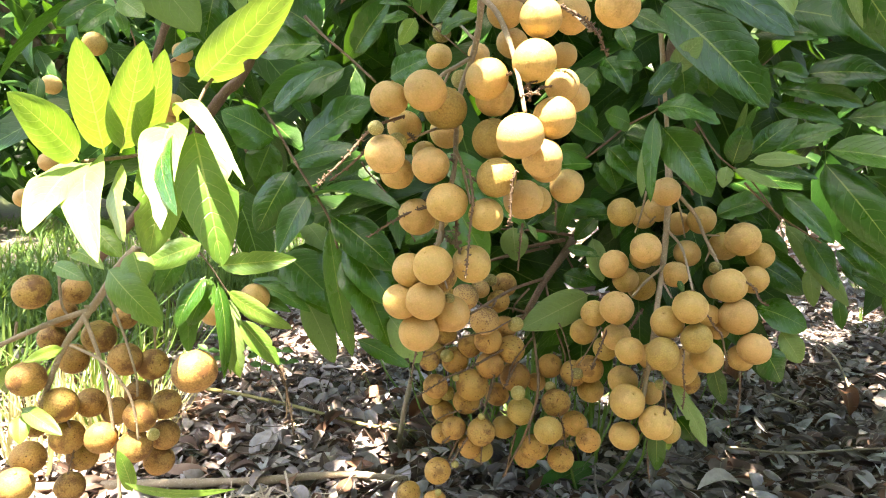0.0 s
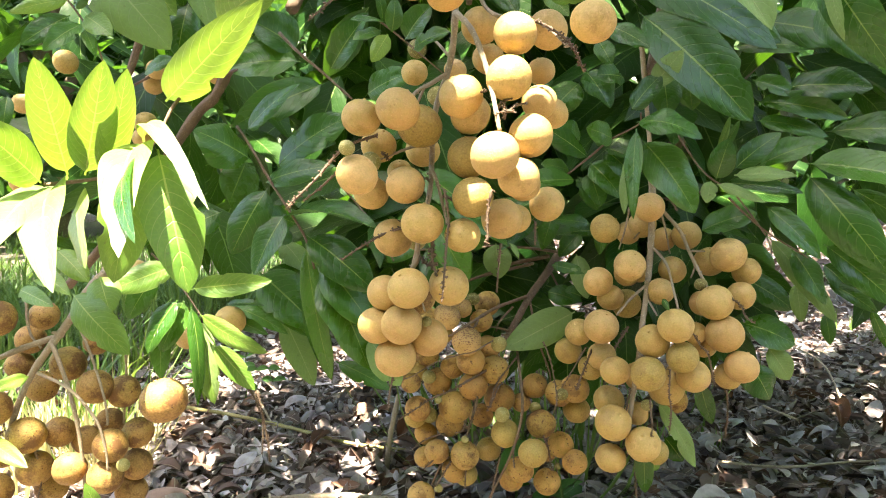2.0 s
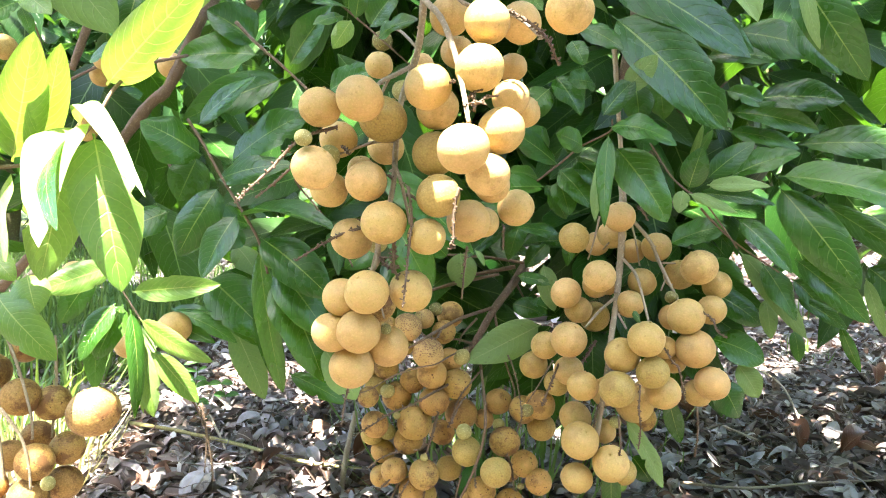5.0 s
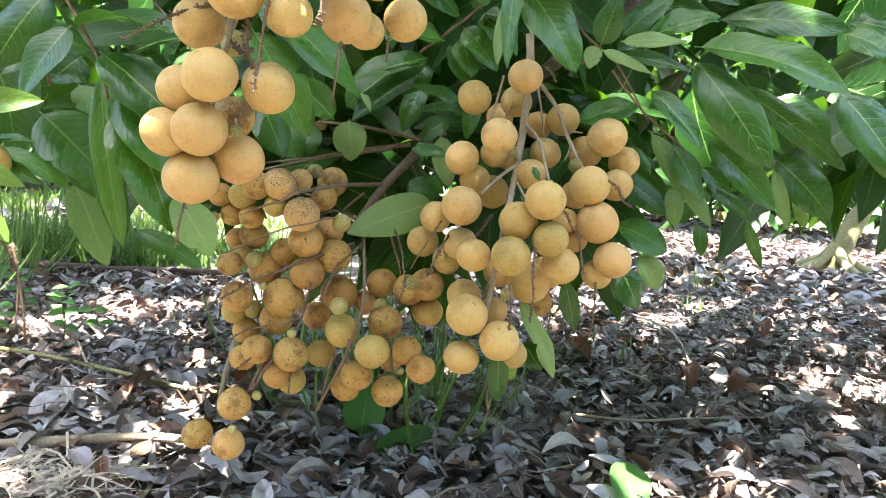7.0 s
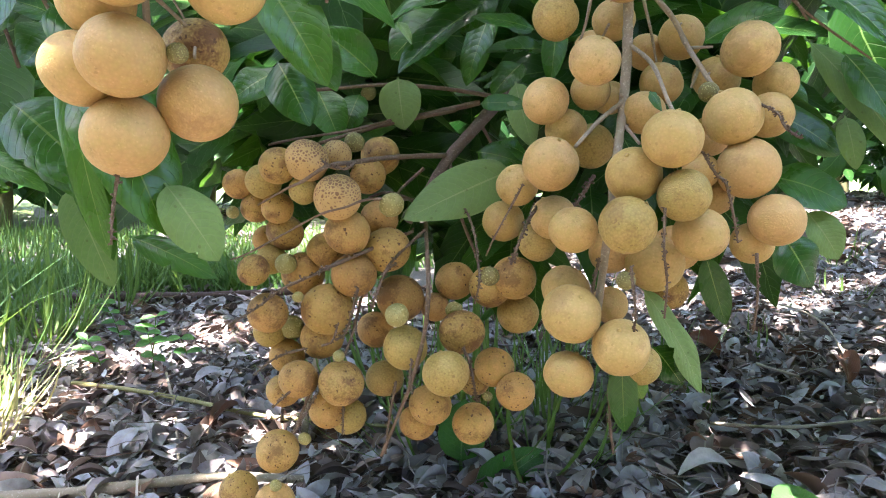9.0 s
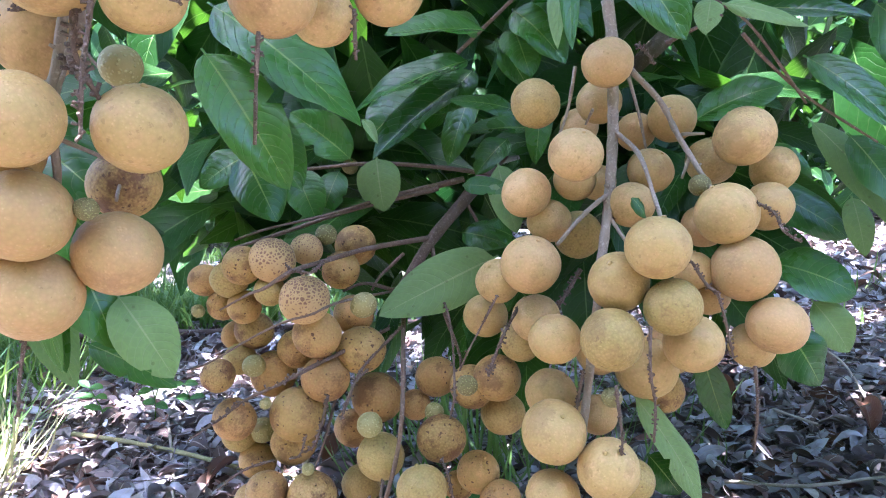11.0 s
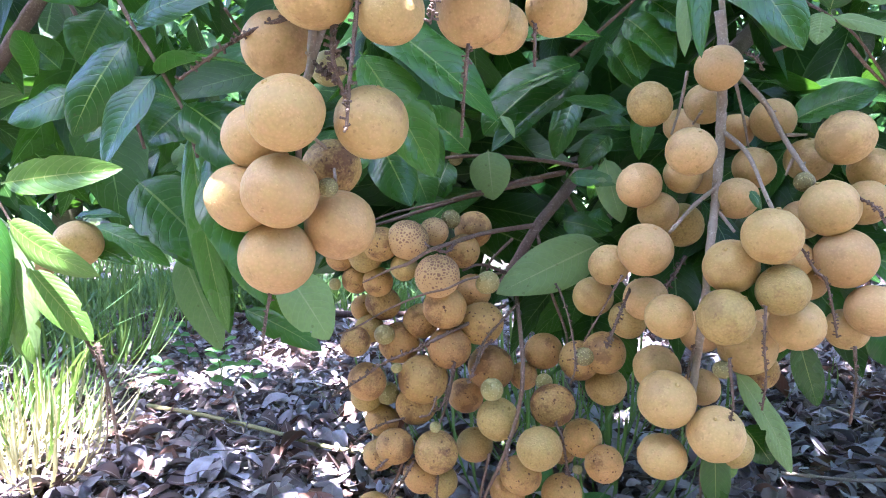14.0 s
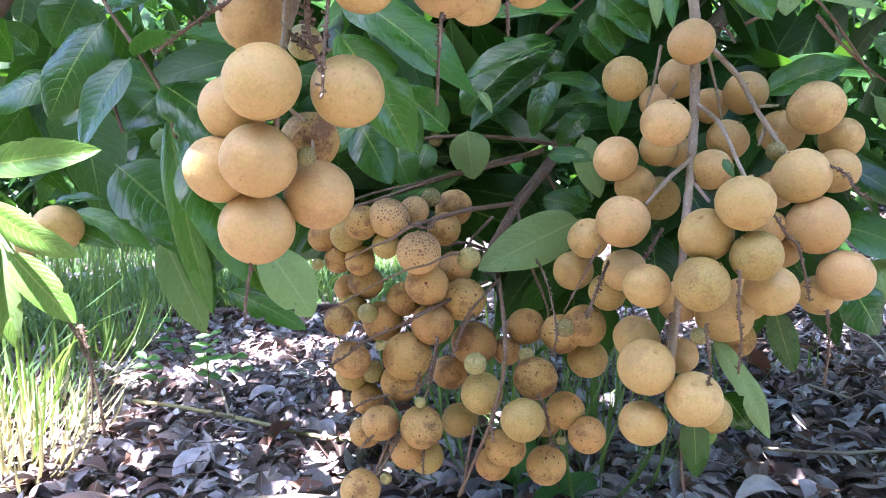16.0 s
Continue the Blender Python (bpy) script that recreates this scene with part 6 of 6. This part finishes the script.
def straw():
    """Dry straw lying crosswise in the sun."""
    rng = np.random.default_rng(23)
    n = 560
    x, y = rng.normal(-0.20, 0.055, n), rng.normal(0.70, 0.028, n)
    P = np.stack([x, y, np.array([ground_z(a, b) for a, b in zip(x, y)]) + rng.uniform(0.012, 0.034, n)], 1)
    a, L = rng.uniform(0, 6.28, n), rng.uniform(0.02, 0.07, n)
    out = np.stack([np.cos(a), np.sin(a), rng.normal(0.05, 0.22, n)], 1)
    sd = np.stack([-np.sin(a), np.cos(a), rng.normal(0, 0.5, n)], 1)
    bow = rng.normal(0, 0.12, n)
    w = rng.uniform(0.0005, 0.0013, n)
    verts = np.zeros((n, 8, 3))
    uvv = np.zeros((8, 2))
    for i, u in enumerate((0, 0.35, 0.7, 1.0)):
        c = P + out * (L * (u - 0.5))[:, None] + np.array((0, 0, 1.0)) * (bow * L * 4 * u * (1 - u))[:, None]
        for j, v in enumerate((-1, 1)):
            verts[:, 2 * i + j] = c + sd * (w * v)[:, None]
            uvv[2 * i + j] = (u, 0.5 + 0.5 * v)
    tagged(sheet("straw", verts, np.array([(0, 1, 3, 2), (2, 3, 5, 4), (4, 5, 7, 6)]), uvv, STRAW_HEAP), "dry straw lying in the sun on the litter", "straw")


straw()


def weed(x, y, blades, label):
    own = thing("weed", (x, y, ground_z(x, y)), label, "weed", "weeds")
    for bx, by, bz, tx, ty, tz, w, roll in blades:
        bm = bmesh.new()
        g = Vector((x, y, ground_z(x, y) - 0.004))
        b, e = Vector((bx, by, bz)), Vector((tx, ty, tz))
        tube(bm, spline([g, g.lerp(b, 0.5) + Vector((0, 0, 0.006)), b], 4), 0.0028, 0.0018, 6)
        part("stalk", bm, GRASS, own)
        bm = bmesh.new()
        uv = bm.loops.layers.uv.new("UVMap")
        n = Matrix.Rotation(radians(roll), 3, (e - b).normalized()) @ (OPEN_SIDE - b)
        blade(bm, uv, b, e, w, n, 0.1, 0.25, 0.03, 1.0, 10, 0.0)
        part("leaf", bm, WEED, own)


weed(0.118, 0.80, [(0.122, 0.80, 0.006, 0.201, 0.83, 0.042, 0.046, 25), (0.118, 0.84, 0.028, 0.124, 0.86, 0.085, 0.050, 0)], "broad-leaved green weed sprouting from the litter")
weed(0.37, 0.66, [(0.365, 0.655, 0.035, 0.378, 0.712, 0.060, 0.042, 10), (0.385, 0.66, 0.02, 0.425, 0.668, 0.026, 0.03, -20)], "small bright green weed in the litter")
def forb(x, y, height, pairs, seed):
    """A thin upright herb with small leaflets in pairs."""
    rng = random.Random(seed)
    g = Vector((x, y, ground_z(x, y) - 0.004))
    own = thing("herb", g, "low herb with small paired green leaflets", "weed", "weeds")
    lean = Vector((rng.uniform(-0.3, 0.3), rng.uniform(-0.3, 0.0), 1.0)) * height
    line = spline([g, g + lean * 0.5 + Vector((0.006, 0, 0)), g + lean], 5)
    bm = bmesh.new()
    tube(bm, line, 0.0016, 0.0007, 6)
    part("stalk", bm, GRASS, own)
    for k in range(pairs):
        b = line[-1 - int(k * (len(line) - 3) / max(1, pairs))]
        for sgn in (-1, 1):
            e = b + Vector((sgn * rng.uniform(0.018, 0.030), rng.uniform(-0.016, 0.006), rng.uniform(-0.006, 0.012)))
            bm = bmesh.new()
            uv = bm.loops.layers.uv.new("UVMap")
            blade(bm, uv, b, e, rng.uniform(0.011, 0.017), Vector((0.1, -0.5, 0.9)), 0.08, 0.25, 0.02, 1.0, 8, 0.05)
            part("leaf", bm, WEED, own)


for k, (x, y, h, pairs) in enumerate([(-0.35, 1.25, 0.08, 3), (-0.31, 1.29, 0.06, 2), (-0.39, 1.33, 0.09, 3), (-0.42, 1.24, 0.07, 3), (-0.48, 1.45, 0.10, 4)]):
    forb(x, y, h, pairs, 300 + k)


def stick(r0, r1, label, *pts, bark="s"):
    bm = bmesh.new()
    tube(bm, spline([(x, y, ground_z(x, y) + z) for x, y, z in pts], 6), r0, r1, 8, 0.12, random.Random(len(pts)))
    tagged(part("stick", bm, BARK[bark]), label, "stick", "fallen sticks")


stick(0.0022, 0.0014, "thin pale curved dead stick on leaf litter", (-0.319, 1.23, 0.018), (-0.219, 0.994, 0.024), (-0.150, 0.815, 0.016))
stick(0.0058, 0.0042, "long pale dead stick on leaf litter", (-0.55, 0.765, 0.022), (-0.235, 0.775, 0.030), (-0.171, 0.782, 0.031), (-0.104, 0.797, 0.030), (-0.03, 0.80, 0.024))
stick(0.0034, 0.0024, "long thin yellowish stick on leaf litter", (-0.42, 1.15, 0.025), (-0.336, 1.106, 0.028), (-0.222, 1.043, 0.03), (-0.118, 0.973, 0.028), (-0.061, 0.955, 0.026), (0.061, 0.94, 0.02), bark="y")
stick(0.0042, 0.0034, "pale dead stake standing in the litter", (-0.054, 0.92, -0.01), (-0.048, 0.925, 0.05), (-0.036, 0.935, 0.11))
stick(0.002, 0.0016, "thin grey dead twig on leaf litter", (0.742, 1.518, 0.03), (0.731, 1.303, 0.035), (0.651, 1.062, 0.025))
stick(0.0022, 0.0018, "thin grey dead twig on leaf litter", (0.541, 1.111, 0.03), (0.562, 1.039, 0.032))
stick(0.0022, 0.0014, "thin grey dead twig on leaf litter", (0.386, 0.887, 0.03), (0.46, 0.87, 0.032), (0.556, 0.892, 0.028), (0.66, 0.90, 0.026))
stick(0.011, 0.008, "dark fallen branch lying among leaves", (-0.9, 1.86, 0.02), (-0.64, 1.885, 0.024), (-0.49, 1.90, 0.026), (-0.34, 1.95, 0.024), (0.1, 2.02, 0.02), bark="r")


def red_leaf(x, y, turn):
    bm = bmesh.new()
    uv = bm.loops.layers.uv.new("UVMap")
    z = ground_z(x, y) + 0.012
    a = Vector((math.cos(turn), math.sin(turn), 0.15)) * 0.028
    blade(bm, uv, Vector((x, y, z + 0.01)) - a, Vector((x, y, z + 0.03)) + a, 0.034, Vector((-0.3, -0.6, 1.0)), 0.25, 1.1, 0.04, 1.0, 10, 0.0, 0.8)
    tagged(part("curled_leaf", bm, RED_LEAF), "curled reddish-brown dead leaf on the litter", "dead leaf", "dead leaves")


for x, y, turn in ((0.635, 1.06, 1.2), (0.70, 1.02, 0.3), (-0.02, 1.02, 0.6), (0.50, 1.2, 2.2), (0.95, 1.35, 1.0)):
    red_leaf(x, y, turn)


def debris():
    """Broken twigs and leaf stalks strewn over the litter."""
    rng = np.random.default_rng(27)
    n = 1500
    x, y = rng.uniform(-0.8, 1.3, n), rng.uniform(0.6, 2.0, n)
    P = np.stack([x, y, np.array([ground_z(a, b) for a, b in zip(x, y)]) + rng.uniform(0.018, 0.036, n)], 1)
    a, L = rng.uniform(0, 6.28, n), rng.uniform(0.02, 0.05, n) * np.where(rng.random(n) < 0.12, 2.6, 1.0)
    out = np.stack([np.cos(a), np.sin(a), rng.normal(0.0, 0.16, n)], 1)
    sd = np.stack([-np.sin(a), np.cos(a), np.zeros(n)], 1)
    up = np.array((0, 0, 1.0))
    bow, lift = rng.normal(0, 0.10, n), rng.normal(0, 0.06, n)
    w = rng.uniform(0.0004, 0.0011, n) * np.where(L > 0.06, 1.5, 1.0)
    verts = np.zeros((n, 16, 3))
    uvv = np.zeros((16, 2))
    for i, u in enumerate((0, 0.35, 0.7, 1.0)):
        c = P + out * (L * (u - 0.5))[:, None] + sd * (bow * L * 4 * u * (1 - u))[:, None] + up * (lift * L * 4 * u * (1 - u))[:, None]
        for j, (ca, sa) in enumerate(((1, 0), (0, 1), (-1, 0), (0, -1))):
            verts[:, 4 * i + j] = c + sd * (w * ca * (1 - 0.5 * u))[:, None] + up * (w * sa * (1 - 0.5 * u))[:, None]
            uvv[4 * i + j] = (u, j / 4)
    quads = np.array([(4 * i + j, 4 * i + (j + 1) % 4, 4 * i + 4 + (j + 1) % 4, 4 * i + 4 + j) for i in range(3) for j in range(4)])
    tagged(sheet("twig_debris", verts, quads, uvv, DEBRIS), "broken twigs and dry leaf stalks strewn over leaf litter", "twig debris")


debris()


# ---- neighbouring trees, and unseen ones added behind the camera ----
def orchard_tree(x, y, height, spread, n, seed, label):
    rng = np.random.default_rng(seed)
    own = thing("orchard_tree", (x, y, 0), label, "tree", "orchard trees")
    bm = bmesh.new()
    r = random.Random(seed)
    tube(bm, spline([(x, y, -0.1), (x + 0.05, y, 0.5), (x - 0.04, y + 0.05, 1.1), (x, y, height * 0.7)], 6), 0.11, 0.04, 10, 0.08, r)
    part("trunk", bm, BARK["t"], own)
    for k in range(6):
        a = k * 1.05 + r.uniform(-0.3, 0.3)
        bm = bmesh.new()
        e = Vector((x + math.cos(a) * spread * 0.7, y + math.sin(a) * spread * 0.7, height * r.uniform(0.5, 0.8)))
        tube(bm, spline([(x, y, 0.7 + 0.1 * k), ((x + e.x) / 2, (y + e.y) / 2, e.z * 0.85), e], 6), 0.05, 0.012, 7, 0.08, r)
        part("limb", bm, BARK["b"], own)
    pts = []
    centres = [(r.uniform(-1, 1), r.uniform(-1, 1), r.uniform(0, 1)) for _ in range(26)]
    while len(pts) < n:
        c = centres[rng.integers(len(centres))]
        q = rng.normal(0, 0.26, 3)
        px, py, pz = x + (c[0] + q[0]) * spread, y + (c[1] + q[1]) * spread, 0.30 + (c[2] + q[2] * 0.7) * (height - 0.5)
        if pz > 0.28:
            pts.append((px, py, pz))
    leaf_cloud("crown", pts, LEAF_SHADE_DARK, own, seed, (0.20, 0.32), (0.1, 0.9), (0, -0.5, 0.8))


for i, (x, y, h, s) in enumerate([(-2.9, 5.0, 3.2, 1.4), (-5.4, 6.0, 3.6, 1.6), (-0.6, 6.6, 3.4, 1.6), (1.4, 7.8, 3.4, 1.6), (4.0, 8.0, 3.4, 1.6), (6.6, 6.4, 3.4, 1.7), (-2.6, 8.6, 3.6, 1.8),
                                  (6.2, 10.5, 3.8, 1.9), (-8.2, 8.5, 4.0, 2.0), (9.5, 9.0, 4.0, 2.0), (2.6, 11.0, 4.0, 2.0), (-0.2, 10.8, 4.0, 2.0), (-5.6, 11.0, 4.0, 2.0),
                                  # these six are never in view; added to hold back low sky light
                                  (-3.6, -3.7, 3.6, 1.5), (-1.3, -3.9, 3.7, 1.5), (1.1, -3.8, 3.7, 1.5), (3.5, -3.7, 3.6, 1.5), (-6.0, -1.5, 3.2, 1.5), (7.0, -1.0, 3.2, 1.5)]):
    orchard_tree(x, y, h, s, 3600, 60 + i, "dark leafy orchard tree with low spreading crown")


# ---- fallen leaves ----
def curled(n, rng, L, P, tilt, fine=False):
    """Vertices of n dry leaves, cupped and twisted, lying about P."""
    az = rng.uniform(0, 2 * np.pi, n)
    dz = rng.normal(0, tilt, n).clip(-0.6, 0.8)
    ax = np.stack([np.cos(az) * np.sqrt(1 - dz ** 2), np.sin(az) * np.sqrt(1 - dz ** 2), dz], 1)
    up = np.array((0, 0, 1.0)) + rng.normal(0, tilt * 1.3, (n, 3))
    up -= ax * (up * ax).sum(1, keepdims=True)
    up /= np.linalg.norm(up, axis=1, keepdims=True)
    sd = np.cross(ax, up)
    Wd = L * rng.uniform(0.36, 0.60, n)
    cup = rng.normal(0.2, 0.6, n)
    arch = rng.normal(0.0, 0.15, n)
    twist = rng.normal(0, 0.5, n)
    us = (0.0, 0.10, 0.28, 0.48, 0.68, 0.88, 1.0)
    prof = (0.05, 0.46, 0.88, 1.0, 0.86, 0.42, 0.03)
    vs = (-1, -0.5, 0, 0.5, 1) if fine else (-1, 0, 1)
    m = len(vs)
    verts = np.zeros((n, 7 * m, 3))
    uvv = np.zeros((7 * m, 2))
    for i, (u, p) in enumerate(zip(us, prof)):
        c = P + ax * ((u - 0.5) * L)[:, None] + up * (arch * L * (1 - (2 * u - 1) ** 2))[:, None]
        for j, v in enumerate(vs):
            h = Wd / 2 * p * v
            a = cup * (0.55 + 0.45 * abs(v))
            verts[:, i * m + j] = c + sd * (h * np.cos(a))[:, None] + up * (np.abs(h) * np.sin(a) + h * twist * (u - 0.5))[:, None]
            uvv[i * m + j] = (u, 0.5 + 0.5 * v)
    quads = np.array([(i * m + j, i * m + j + 1, i * m + j + m + 1, i * m + j + m) for i in range(6) for j in range(m - 1)])
    return verts, quads, uvv


def litter():
    rng = np.random.default_rng(31)
    for count, box, size in ((12000, (-0.9, 1.5, 0.55, 1.7), (0.008, 0.022)), (17000, (-1.1, 1.7, 0.45, 2.1), (0.022, 0.052)), (11000, (-2.6, 5.0, 2.1, 6.5), (0.05, 0.10)), (6000, (-4.0, 9.0, 6.5, 11.0), (0.12, 0.22)), (1800, (-3.0, 3.0, -3.0, 0.45), (0.05, 0.09))):
        x, y = rng.uniform(box[0], box[1], count), rng.uniform(box[2], box[3], count)
        keep = np.array([not (b > 1.5 and a < 0.2 and noise.noise(Vector((a * 1.3, b * 1.3, 2))) > (0.15 if b < 2.0 else -0.35)) for a, b in zip(x, y)])
        x, y = x[keep], y[keep]
        n = len(x)
        L = rng.uniform(*size, n)
        P = np.stack([x, y, np.array([ground_z(a, b) for a, b in zip(x, y)]) + rng.uniform(0.003, 0.022 if size[1] > 0.03 else 0.032, n)], 1)
        verts, quads, uvv = curled(n, rng, L, P, 0.46)
        tagged(sheet("leaf_litter", verts, quads, uvv, LITTER), "thick litter of curled grey-brown fallen leaves", "leaf litter")
    metas = []
    for k in range(14):
        verts, quads, uvv = curled(1, rng, np.array([0.044]), np.zeros((1, 3)), 0.12, True)
        ob = sheet("dry_leaf", verts, quads, uvv, LITTER_ONE)
        metas.append(ob.data)
        bpy.data.objects.remove(ob)
    r = random.Random(5)
    for k in range(300):
        x, y = r.uniform(-0.5, 0.8), r.uniform(0.68, 1.02)
        ob = part_of("dry_leaf", metas[k % 14], None, ground)
        s = r.uniform(0.7, 1.25)
        ob.matrix_basis = pose(x, y, ground_z(x, y) + r.uniform(0.016, 0.03), r.uniform(-22, 22), r.uniform(-22, 22), r.uniform(0, 360)) @ Matrix.Diagonal((s, s, s, 1))


litter()
